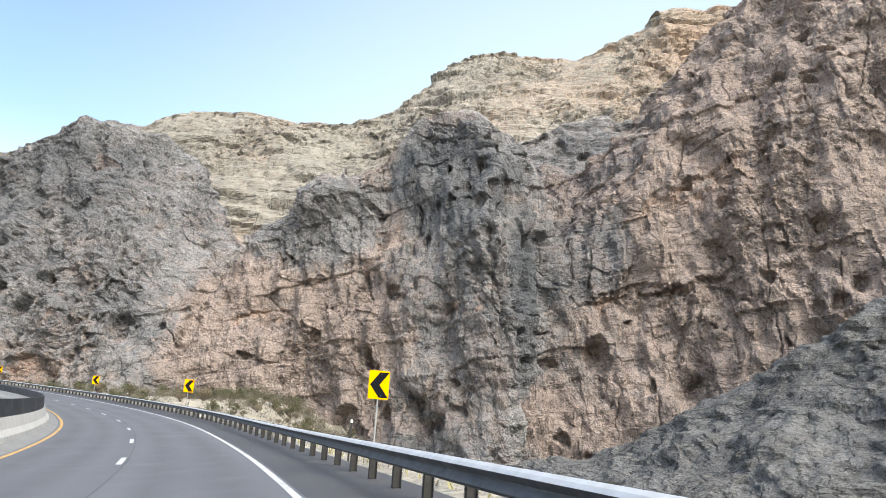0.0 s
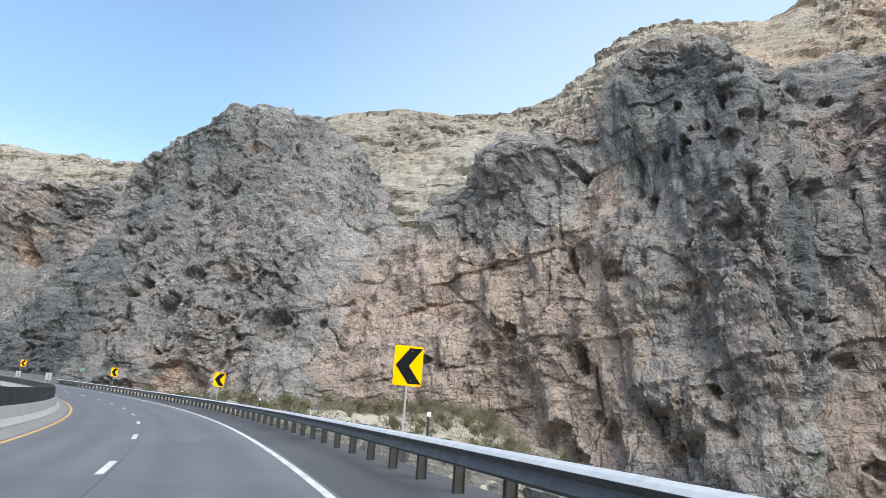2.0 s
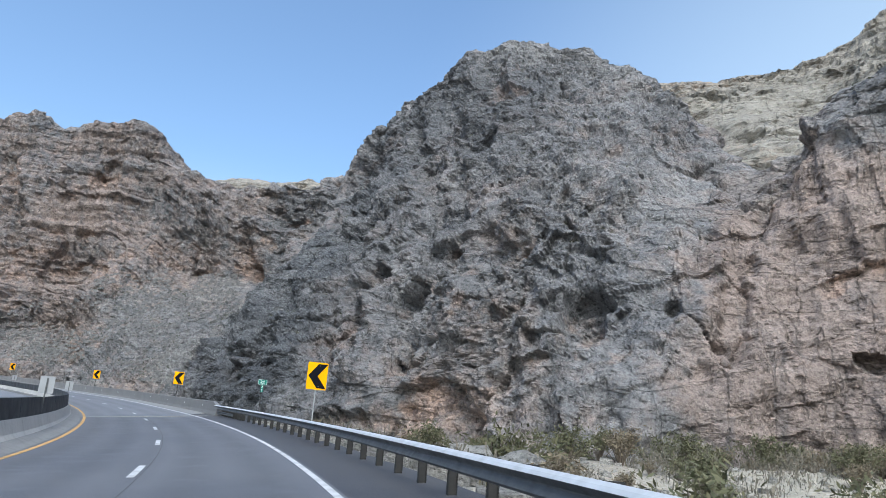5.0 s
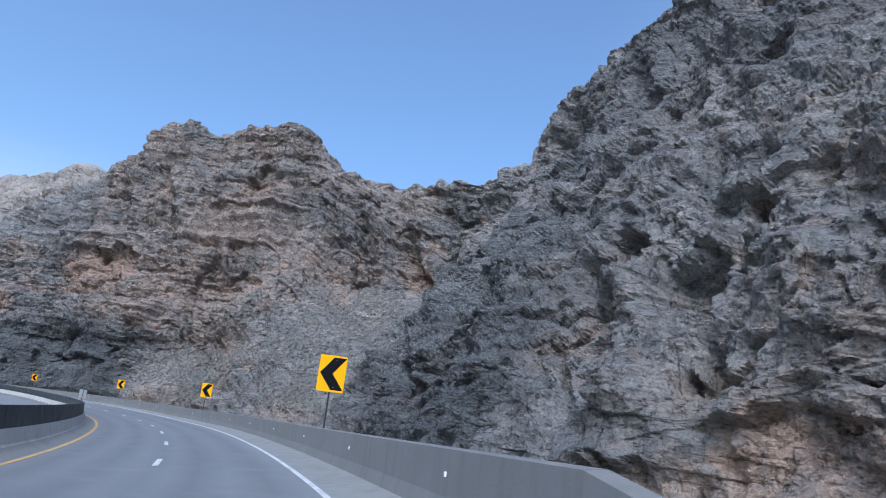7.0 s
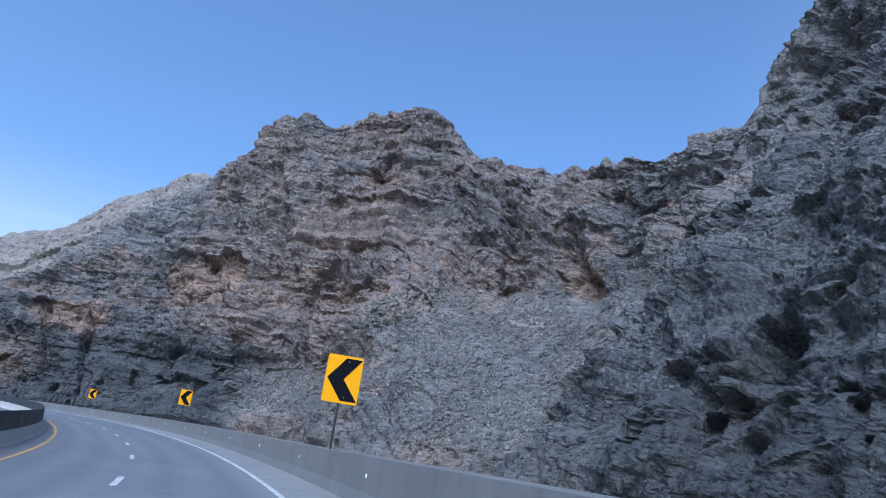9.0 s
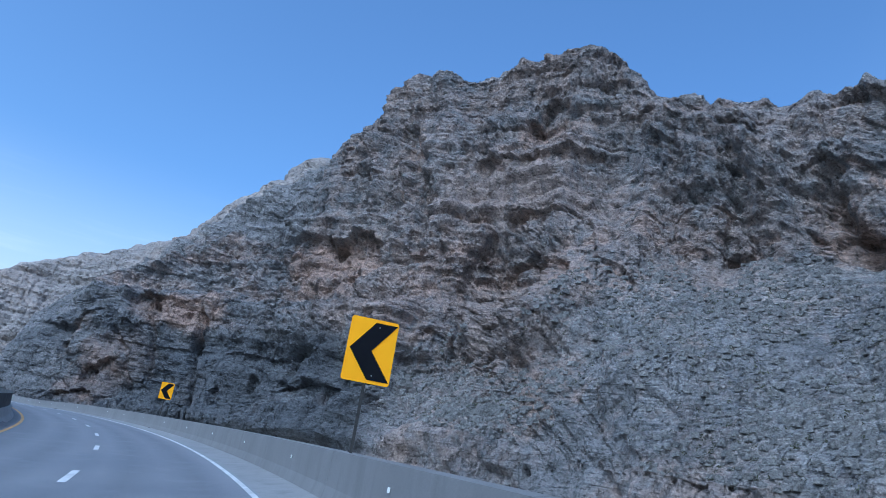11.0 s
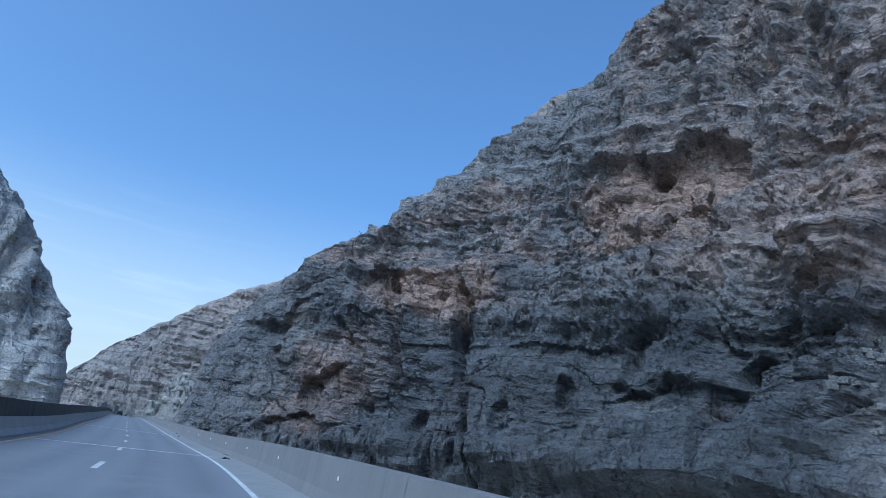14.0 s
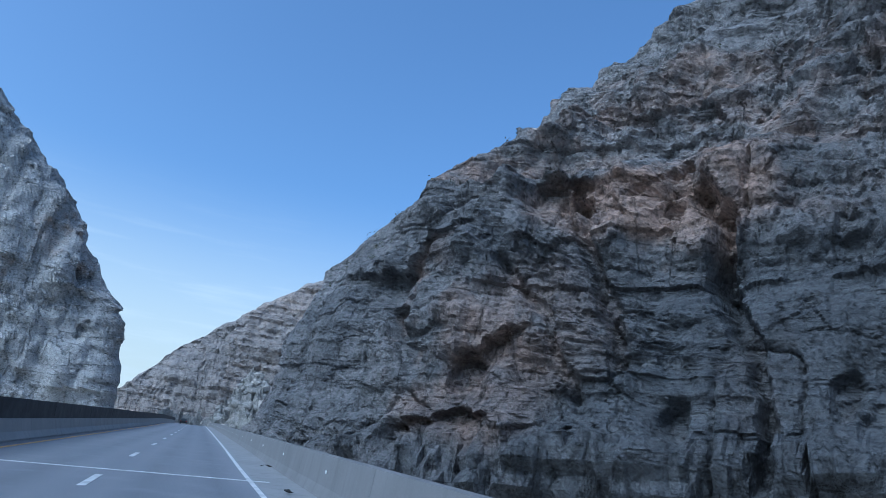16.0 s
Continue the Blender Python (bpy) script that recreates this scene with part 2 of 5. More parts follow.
def concrete_material(name, base, stain):
    k = Nodes(name, 0.85)
    a = k.noise(0.5, 7, 0.6)
    s = k.noise(1.0, 6, 0.6, k.scaled((2.2, 2.2, 0.25)), 0.3)
    b = k.noise(30.0, 6, 0.65)
    col = k.mix(k.ramp(a, [(0.35, 0.0), (0.65, 1.0)]), base, tuple(c * 0.86 for c in base))
    col = k.mix(k.math("MULTIPLY", k.ramp(s, [(0.5, 0.0), (0.7, 1.0)]), 0.5), col, stain)
    col = k.mix(1.0, col, k.ramp(b, [(0.25, 0.85), (0.75, 1.1)]), "MULTIPLY")
    return k.done(col, k.bump(b, 0.01, 0.6))


def plain(name, color, rough=0.6, metal=0.0, wear=0.15, scale=6.0, bump=0.003, gloss=0.5):
    k = Nodes(name, rough, metal)
    k.bsdf.inputs["Specular IOR Level"].default_value = gloss
    a = k.noise(scale, 7, 0.65)
    col = k.mix(k.ramp(a, [(0.4, 0.0), (0.7, 1.0)]), color, tuple(min(1, c * (1 - wear)) for c in color))
    return k.done(col, k.bump(k.noise(scale * 6, 5), bump), k.ramp(a, [(0.3, max(0.05, rough - 0.08)), (0.7, min(1, rough + 0.1))]))


def leaf_material(name, a, b):
    k = Nodes(name, 0.8)
    n = k.t.nodes.new("ShaderNodeNewGeometry")
    col = k.mix(n.outputs["Random Per Island"], a, b)
    return k.done(col)


GROUND = ground_material()
ASPHALT = asphalt_material("worn_asphalt", (0.118, 0.121, 0.136), (0.15, 0.154, 0.17))
SHOULDER = asphalt_material("shoulder_asphalt", (0.052, 0.053, 0.06), (0.085, 0.085, 0.09))
DECK = asphalt_material("bridge_deck_concrete", (0.163, 0.168, 0.188), (0.2, 0.206, 0.228))
CONCRETE = concrete_material("weathered_concrete", (0.46, 0.455, 0.44), (0.31, 0.305, 0.29))
PARAPET = concrete_material("grey_parapet_concrete", (0.175, 0.175, 0.178), (0.11, 0.11, 0.112))
CURB = concrete_material("gutter_concrete", (0.235, 0.236, 0.24), (0.13, 0.13, 0.13))
LINE_WHITE = plain("white_road_paint", (0.58, 0.585, 0.6), 0.75, 0, 0.45, 2.2)
LINE_YELLOW = plain("yellow_road_paint", (0.62, 0.38, 0.13), 0.7, 0, 0.45, 3.0)
# One steel in two tones: sky light on the fold, shade on the face
STEEL_SKYLIT = plain("skylit_galvanised_steel", (0.55, 0.57, 0.6), 0.5, 0.2, 0.2, 4.0)
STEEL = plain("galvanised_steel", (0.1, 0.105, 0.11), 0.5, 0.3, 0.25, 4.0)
STEEL_DARK = plain("weathered_post_steel", (0.03, 0.029, 0.028), 0.8, 0.1, 0.3, 5.0)
SIGN_YELLOW = plain("retroreflective_yellow", (0.88, 0.405, 0.001), 0.9, 0, 0.05, 2.0, 0.0, 0.02)
SIGN_BLACK = plain("sign_black", (0.007, 0.008, 0.011), 0.9, 0, 0.1, 2.0, 0.0, 0.1)
SIGN_GREEN = plain("sign_green", (0.0, 0.16, 0.12), 0.45, 0, 0.05, 2.0, 0.0)
SIGN_WHITE = plain("sign_white", (0.8, 0.82, 0.8), 0.45, 0, 0.05, 2.0, 0.0)
ALUMINIUM = plain("sign_back_aluminium", (0.3, 0.31, 0.32), 0.6, 0.2, 0.1, 2.0)
SEAM = plain("dark_crack_sealant", (0.07, 0.07, 0.072), 0.7, 0, 0.3, 3.0)
SCREEN = plain("dark_glare_screen", (0.028, 0.034, 0.042), 0.6, 0, 0.35, 1.2)
RUBBER = plain("black_rubber", (0.02, 0.02, 0.02), 0.8, 0, 0.2, 5.0)
CAR_PAINT = plain("dark_car_paint", (0.03, 0.032, 0.036), 0.25, 0.3, 0.1, 2.0, 0.0)
CAR_GLASS = plain("car_glass", (0.02, 0.025, 0.03), 0.08, 0, 0.1, 2.0, 0.0)
CAR_RED = plain("tail_light_red", (0.4, 0.02, 0.015), 0.25, 0, 0.1, 2.0, 0.0)
LEAF_A = leaf_material("creosote_leaf", (0.06, 0.068, 0.032), (0.13, 0.122, 0.065))
LEAF_B = leaf_material("dry_brush_leaf", (0.13, 0.105, 0.07), (0.2, 0.165, 0.11))
TWIG = plain("grey_twig", (0.16, 0.13, 0.1), 0.9, 0, 0.3, 8.0)

# ---- noise on arrays of points ----
def _hash(ix, iy, iz, seed):
    h = (ix.astype(np.int64) * 374761393 + iy.astype(np.int64) * 668265263 + iz.astype(np.int64) * 2147483647 + seed * 974634777) & 0xFFFFFFFF
    h = ((h ^ (h >> 13)) * 1274126177) & 0xFFFFFFFF
    h = ((h ^ (h >> 15)) * 2246822519) & 0xFFFFFFFF
    return h ^ (h >> 16)


GRADS = np.array([(a, b, 0) for a in (-1, 1) for b in (-1, 1)] + [(a, 0, b) for a in (-1, 1) for b in (-1, 1)] + [(0, a, b) for a in (-1, 1) for b in (-1, 1)], dtype=np.float32)


def perlin(P, seed=0):
    f = np.floor(P)
    r = (P - f).astype(np.float32)
    i = f.astype(np.int64)
    w = r * r * r * (r * (r * 6 - 15) + 10)
    total = np.zeros(len(P), np.float32)
    for dx in (0, 1):
        for dy in (0, 1):
            for dz in (0, 1):
                g = GRADS[_hash(i[:, 0] + dx, i[:, 1] + dy, i[:, 2] + dz, seed) % 12]
                dot = g[:, 0] * (r[:, 0] - dx) + g[:, 1] * (r[:, 1] - dy) + g[:, 2] * (r[:, 2] - dz)
                total += dot * (w[:, 0] if dx else 1 - w[:, 0]) * (w[:, 1] if dy else 1 - w[:, 1]) * (w[:, 2] if dz else 1 - w[:, 2])
    return total


def fbm(P, size, octaves=4, seed=0, gain=0.5, ridge=False):
    """Layered noise, about -1 to 1, whose largest forms are size metres across (one number or three)."""
    Q = P / np.asarray(size, dtype=np.float64)
    total, amp, norm = np.zeros(len(P), np.float32), 1.0, 0.0
    for o in range(octaves):
        n = perlin(Q * (2.03 ** o) + 17.3 * o, seed + 31 * o)
        total += amp * ((1 - 2 * np.abs(n) * 1.6) if ridge else n * 1.5)
        norm += amp
        amp *= gain
    return total / norm


def cells(P, size, seed=0):
    """Broken blocks: for each point a random number of its block, a slant across the block in metres, and the distance to the joint."""
    size = np.asarray(size, dtype=np.float64)
    Q = P / size
    f = np.floor(Q)
    i = f.astype(np.int64)
    r = (Q - f).astype(np.float32)
    d1 = np.full(len(P), 9.0, np.float32)
    d2 = d1.copy()
    key = np.zeros(len(P), np.int64)
    off = np.zeros((len(P), 3), np.float32)
    for dx in (-1, 0, 1):
        for dy in (-1, 0, 1):
            for dz in (-1, 0, 1):
                h = _hash(i[:, 0] + dx, i[:, 1] + dy, i[:, 2] + dz, seed)
                px = (dx + (h & 1023) / 1024.0 - r[:, 0]).astype(np.float32)
                py = (dy + ((h >> 10) & 1023) / 1024.0 - r[:, 1]).astype(np.float32)
                pz = (dz + ((h >> 20) & 1023) / 1024.0 - r[:, 2]).astype(np.float32)
                d = np.sqrt(px * px + py * py + pz * pz)
                near = d < d1
                d2 = np.where(near, d1, np.minimum(d2, d))
                key = np.where(near, h, key)
                for k, v in enumerate((px, py, pz)):
                    off[:, k] = np.where(near, v, off[:, k])
                d1 = np.where(near, d, d1)
    val = ((key * 2654435761) >> 7 & 4095) / 4095.0
    g = np.stack([((key * m) >> 9 & 1023) / 511.5 - 1.0 for m in (40503, 69069, 1664525)], 1)
    slant = -(off * size * g).sum(1)
    return val.astype(np.float32), slant.astype(np.float32), d2 - d1


def masonry(P, wide, high, seed, turn):
    """Jointed beds: a random number for each upright block between two joints and two bedding planes."""
    a = radians(turn)
    x, y = P[:, 0] * math.cos(a) - P[:, 1] * math.sin(a), P[:, 0] * math.sin(a) + P[:, 1] * math.cos(a)
    z = P[:, 2] / high
    k = np.floor(z + 0.4 * np.sin(1.9 * z) + 0.25 * np.sin(4.3 * z + 1)).astype(np.int64)
    h = _hash(k, k * 0, k * 0 + 5, seed)
    w = wide * (0.6 + 0.9 * (h & 255) / 255.0)
    i = np.floor(x / w + (h >> 8 & 255) / 255.0).astype(np.int64)
    j = np.floor(y / w + (h >> 16 & 255) / 255.0).astype(np.int64)
    one = (_hash(i, j, k, seed + 1) & 4095) / 4095.0
    return (0.7 * one + 0.3 * (h >> 3 & 1023) / 1023.0).astype(np.float32)


def smooth(a, b, x):
    t = np.clip((x - a) / (b - a), 0, 1)
    return t * t * (3 - 2 * t)


# ---- meshes ----
def mesh_object(name, verts, faces, material, shade=False, parent=None, label=""):
    me = bpy.data.meshes.new(name)
    me.from_pydata([tuple(v) for v in verts], [], [tuple(f) for f in faces])
    me.materials.append(material)
    if shade:
        me.polygons.foreach_set("use_smooth", [True] * len(me.polygons))
    me.update()
    ob = new(name, me)
    if parent:
        ob.parent = parent
    return tagged(ob, label)


def grid_object(name, V, material, attrs=None, shade=False):
    """A sheet from an array of points (rows, columns, 3), with named numbers per point."""
    nr, nc = V.shape[:2]
    idx = np.arange(nr * nc).reshape(nr, nc)
    quads = np.stack([idx[:-1, :-1], idx[:-1, 1:], idx[1:, 1:], idx[1:, :-1]], -1).reshape(-1, 4)
    me = bpy.data.meshes.new(name)
    me.vertices.add(nr * nc)
    me.vertices.foreach_set("co", V.reshape(-1).astype(np.float32))
    me.loops.add(len(quads) * 4)
    me.loops.foreach_set("vertex_index", quads.reshape(-1).astype(np.int32))
    me.polygons.add(len(quads))
    me.polygons.foreach_set("loop_start", np.arange(0, len(quads) * 4, 4, dtype=np.int32))
    me.materials.append(material)
    me.update(calc_edges=True)
    me.polygons.foreach_set("use_smooth", np.full(len(quads), shade))
    for key, values in (attrs or {}).items():
        a = me.attributes.new(key, "FLOAT", "POINT")
        a.data.foreach_set("value", np.asarray(values, np.float32).reshape(-1))
    me.update()
    return new(name, me)


def part(name, bm, material, parent=None, label="", shade=False):
    me = bpy.data.meshes.new(name)
    bm.to_mesh(me)
    bm.free()
    me.materials.append(material)
    if shade:
        me.polygons.foreach_set("use_smooth", [True] * len(me.polygons))
    ob = new(name, me)
    ob.parent = parent
    return tagged(ob, label)


def share(name, me, parent, m=None, label=""):
    """Another object on the same mesh."""
    ob = new(name, me)
    ob.parent = parent
    if m is not None:
        ob.matrix_local = m
    return tagged(ob, label)


def empty(name, m, label, category, group=""):
    ob = new(name)
    ob.matrix_world = m
    return tagged(ob, label, category, group)


def box(bm, size, m=Matrix(), bevel=0.0):
    made = bmesh.ops.create_cube(bm, size=1.0, matrix=m @ Matrix.Diagonal((*size, 1)))
    if bevel:
        edges = list({e for v in made["verts"] for e in v.link_edges})
        bmesh.ops.bevel(bm, geom=edges, offset=bevel, segments=2, affect="EDGES")
    return bm


def rod(bm, a, b, r0, r1=None, n=8):
    a, b = Vector(a), Vector(b)
    m = Matrix.Translation((a + b) / 2) @ (b - a).to_track_quat("Z", "Y").to_matrix().to_4x4()
    bmesh.ops.create_cone(bm, cap_ends=True, segments=n, radius1=r0, radius2=r0 if r1 is None else r1, depth=(b - a).length, matrix=m)
    return bm


# ---- the road's line ----
def catmull(points, per):
    P = np.asarray(points, float)
    P = np.vstack([2 * P[0] - P[1], P, 2 * P[-1] - P[-2]])
    out_ = []
    for k in range(1, len(P) - 2):
        t = np.linspace(0, 1, per, endpoint=False)[:, None]
        a, b, c, d = P[k - 1], P[k], P[k + 1], P[k + 2]
        out_.append(0.5 * (2 * b + (c - a) * t + (2 * a - 5 * b + 4 * c - d) * t ** 2 + (3 * b - a - 3 * c + d) * t ** 3))
    return np.vstack(out_ + [P[-2:-1]])


TRACK = [(14.5, -50.0, 0.0), (7.6, -25.0, 0.0), (0.0, 0.0, 0.0), (-8.6, 25.8, 0.1), (-19.3, 50.5, 0.6), (-32.7, 73.8, 1.3), (-48.1, 95.9, 2.1), (-65.2, 116.3, 3.0),
         (-84.0, 134.8, 4.0), (-104.5, 151.0, 5.1), (-125.6, 164.8, 6.2), (-147.5, 176.4, 7.4), (-170.0, 185.8, 8.5), (-193.6, 192.8, 9.7),
         (-218.4, 197.7, 10.9), (-244.0, 200.1, 12.0), (-269.8, 199.9, 13.0), (-295.4, 198.2, 13.8), (-321.0, 195.3, 14.4), (-346.6, 191.7, 15.2),
         (-372.3, 188.2, 16.0), (-424.0, 181.0, 17.6), (-475.0, 173.7, 19.2), (-527.0, 166.4, 20.5), (-580.0, 158.8, 21.6), (-630.0, 149.5, 22.3), (-680.0, 134.0, 22.6),
         (-725.0, 108.0, 22.6), (-760.0, 70.0, 22.4), (-785.0, 25.0, 22.0)]
LINE = catmull(TRACK, 24)
LINE_S = np.concatenate([[0], np.cumsum(np.linalg.norm(np.diff(LINE, axis=0), axis=1))])
LINE_S -= LINE_S[48]                     # the walk starts at s = 0
S_MIN, S_MAX = float(LINE_S[0]), float(LINE_S[-1])


def road_frame(s):
    """Points of the road's line at s, with the ways ahead, to the right along the banked surface, and off it."""
    s = np.atleast_1d(np.asarray(s, float))
    p = np.stack([np.interp(s, LINE_S, LINE[:, k]) for k in range(3)], 1)
    a = np.stack([np.interp(s + 1.5, LINE_S, LINE[:, k]) - np.interp(s - 1.5, LINE_S, LINE[:, k]) for k in range(3)], 1)
    a /= np.linalg.norm(a, axis=1)[:, None]
    side = np.cross(a, (0, 0, 1))
    side /= np.linalg.norm(side, axis=1)[:, None]
    up = np.cross(side, a)
    bank = np.interp(s, [290, 415, 480], [0.123, 0.031, 0.02])[:, None]
    right = side * np.cos(bank) + up * np.sin(bank)
    return p, a, right, np.cross(right, a)


def crown(s, d):
    """The inner lane is banked less than the outer: metres by which it lies higher."""
    return np.interp(s, [100, 190, 280, 400], [0.05, 0.035, 0.03, 0.0]) * np.clip(-np.asarray(d, float) - 0.5, 0, 7)


def road_point(s, d, h=0.0):
    p, a, right, up = road_frame(s)
    h = np.asarray(h, float) + crown(s, d)
    return p + right * np.reshape(d, (-1, 1)) + up * np.reshape(h, (-1, 1))


def road_pose(s, d, h=0.0, upright=True):
    """A pose on the road: x to the right, y ahead, z up."""
    p, a, right, up = (v[0] for v in road_frame(s))
    at_ = Vector(p + right * d + up * (h + float(crown(s, d))))
    y = Vector(a)
    z = Vector((0, 0, 1)) if upright else Vector(up)
    x = y.cross(z).normalized()
    y = z.cross(x).normalized()
    return Matrix.Translation(at_) @ Matrix((x, y, z)).transposed().to_4x4()


def sweep(name, profile, s0, s1, material, step=2.0, closed=True, parent=None, label="", shade=False, shift=None, attrs=None, lift=None):
    """A body drawn along the road: its section as (d, h) pairs, from s0 to s1."""
    n = max(2, int(round((s1 - s0) / step)) + 1)
    ss = np.linspace(s0, s1, n)
    m = len(profile)
    rows = np.zeros((n, m, 3))
    for j, (d, h) in enumerate(profile):
        dd = np.full(n, d) + (shift(ss) if shift else 0)
        rows[:, j] = road_point(ss, dd, np.full(n, h) + (lift(ss) if lift else 0))
    if closed:
        faces = []
        for i in range(n - 1):
            for j in range(m):
                k = (j + 1) % m
                faces.append((i * m + j, i * m + k, (i + 1) * m + k, (i + 1) * m + j))
        faces.append(tuple(range(m - 1, -1, -1)))
        faces.append(tuple((n - 1) * m + j for j in range(m)))
        return mesh_object(name, rows.reshape(-1, 3), faces, material, shade, parent, label)
    ob = grid_object(name, rows[:, ::-1], material, {k: np.tile(np.asarray(v)[::-1], (n, 1)) for k, v in (attrs or {}).items()}, shade)
    ob.parent = parent
    return tagged(ob, label)

# ---- the gorge's walls ----
# A wall is drawn over upright sections. A section: foot (x, y, z), the way into the rock in degrees,
# then four steps (metres into the rock, height).
RIGHT_WALL = [
    (160, 140, -6, 70, 5, 55, 14, 100, 30, 160, 60, 215), (128, 166, -8, 75, 4, 50, 8, 92, 22, 140, 50, 190),
    (95, 185, -8, 80, 2, 48, 4, 86, 20, 122, 48, 165), (71, 204, -8, 85, 2, 42, 3, 74, 9, 101, 40, 132),
    (56, 208, -8, 88, 5, 28, -2, 60, 3, 80, 30, 106), (44, 212, -8, 90, 2, 27, 0, 44, 6, 66, 42, 96),
    (33, 215, -8, 90, 0, 38, 4, 54, 14, 66, 55, 104)]
PILLAR = [
    (25, 210, -8, 90, 2, 34, 3, 58, 18, 84, 60, 100), (18, 201, -8, 90, 2, 24, 6, 55, 22, 88, 30, 95),
    (10, 199, -8, 90, 2, 38, 2, 60, 18, 92, 24, 100), (0, 204, -6, 90, 3, 30, 7, 70, 17, 98, 21, 104),
    (-13, 212, -4, 90, 2, 40, 4, 78, 9, 97, 13, 101)]
BROWN_WALL = [
    (-24, 218, -2, 90, 0, 22, 1, 50, 5, 78, 10, 87), (-36, 224, 1, 90, -2, 30, 0, 48, 3, 74, 8, 80),
    (-46, 226, 6, 90, -3, 32, 0, 50, 2, 74, 8, 80), (-56, 227, 6, 90, -1, 24, 2, 44, 4, 62, 10, 69),
    (-67, 226, 7, 90, 0, 22, 4, 36, 8, 55, 18, 63), (-78, 218, 8, 92, 2, 18, 8, 34, 14, 46, 40, 60)]
GREY_MASSIF = [
    (-88, 213, 9, 94, 2, 16, 14, 37, 34, 56, 58, 80), (-100, 213, 9, 95, 2, 19, 14, 40, 38, 68, 68, 98),
    (-112, 214, 9, 95, 3, 25, 15, 47, 44, 80, 77, 111), (-128, 218, 9, 98, 2, 19, 13, 43, 42, 82, 70, 117),
    (-147, 219, 10, 100, 2, 15, 14, 38, 44, 78, 72, 121), (-164, 220, 10, 98, 4, 21, 24, 46, 50, 76, 72, 115),
    (-182, 221, 11, 98, 3, 20, 27, 42, 62, 82, 71, 105)]
SADDLE = [
    (-197, 228, 11, 95, 5, 18, 30, 42, 58, 78, 66, 99), (-208, 240, 13, 90, 14, 30, 38, 56, 52, 77, 58, 92),
    (-224, 255, 15, 86, 18, 30, 46, 60, 56, 82, 62, 99), (-247, 261, 17, 86, 18, 32, 44, 60, 54, 84, 58, 101),
    (-265, 261, 18, 92, 20, 42, 47, 60, 51, 70, 56, 99), (-281, 261, 20, 96, 11, 37, 36, 62, 41, 80, 48, 103)]
TWIN_PEAKS = [
    (-297, 258, 21, 101, 8, 30, 19, 54, 38, 88, 48, 109), (-315, 257, 22, 106, 13, 38, 22, 56, 28, 98, 42, 131),
    (-330, 256, 24, 109, 6, 38, 14, 68, 25, 104, 38, 128), (-343, 254, 26, 112, 3, 34, 9, 66, 18, 103, 30, 124),
    (-354, 247, 25, 115, 2, 30, 14, 68, 22, 106, 32, 133), (-366, 239, 23, 119, 2, 36, 13, 66, 23, 97, 34, 120)]
END_WALL = [
    (-378, 226, 21, 124, 3, 31, 8, 48, 21, 75, 42, 106), (-388, 214, 20, 130, 3, 29, 9, 45, 20, 67, 44, 92),
    (-395, 204, 19, 138, 2, 28, 8, 44, 17, 60, 42, 75), (-402, 197, 18, 149, 2, 26, 7, 40, 12, 48, 22, 54),
    (-408, 191, 17, 155, 1, 22, 4, 30, 8, 37, 14, 42), (-414, 189, 17, 130, 1, 22, 4, 31, 8, 39, 16, 45),
    (-422, 191, 17, 85, 2, 24, 5, 34, 10, 41, 18, 45), (-434, 208, 18, 40, 4, 24, 8, 34, 14, 42, 25, 46)]


def sections_to_rails(sections, below=16.0, behind=45.0):
    c = np.asarray(sections, float)
    inward = np.stack([np.cos(np.radians(c[:, 3])), np.sin(np.radians(c[:, 3]))], 1)
    rails = [np.column_stack([c[:, :2] - inward * 3, c[:, 2] - below]), c[:, :3]]
    for k in range(4, c.shape[1], 2):
        rails.append(np.column_stack([c[:, :2] + inward * c[:, k:k + 1], c[:, k + 1]]))
    rails.append(np.column_stack([rails[-1][:, :2] + inward * behind, rails[-1][:, 2] - behind * 0.25]))
    return np.stack(rails, 1)               # section, rail, 3


def loft(sections, cell, per=26, behind=45.0, below=16.0):
    """An even sheet over the sections; also the place of each section along it."""
    rails = sections_to_rails(sections, below, behind)
    fine = np.stack([catmull(rails[:, k], per) for k in range(rails.shape[1])], 1)
    along = np.concatenate([[0], np.cumsum(np.linalg.norm(np.diff(fine[:, 3], axis=0), axis=1))])
    nu = int(along[-1] / cell)
    u = np.linspace(0, along[-1], nu)
    even = np.stack([np.stack([np.interp(u, along, fine[:, k, j]) for j in range(3)], 1) for k in range(fine.shape[1])], 1)
    length = np.linalg.norm(np.diff(even, axis=1), axis=2).mean(0)
    cuts = [max(2, int(round(v / cell))) for v in length]
    cuts[0], cuts[-1] = max(2, cuts[0] // 3), max(2, cuts[-1] // 3)
    cols = []
    for k, n in enumerate(cuts):
        t = np.linspace(0, 1, n, endpoint=False)[None, :, None]
        a, b = even[:, k:k + 1], even[:, k + 1:k + 2]
        m0 = (even[:, k + 1] - even[:, max(k - 1, 0)])[:, None] * 0.5
        m1 = (even[:, min(k + 2, even.shape[1] - 1)] - even[:, k])[:, None] * 0.5
        h = (2 * t ** 3 - 3 * t ** 2 + 1) * a + (t ** 3 - 2 * t ** 2 + t) * m0 + (-2 * t ** 3 + 3 * t ** 2) * b + (t ** 3 - t ** 2) * m1
        cols.append(0.55 * h + 0.45 * (a * (1 - t) + b * t))
    V = np.concatenate(cols + [even[:, -1:]], 1)
    return V, [int(np.argmin(np.abs(u - along[min(k * per, len(along) - 1)]))) for k in range(len(sections))], u


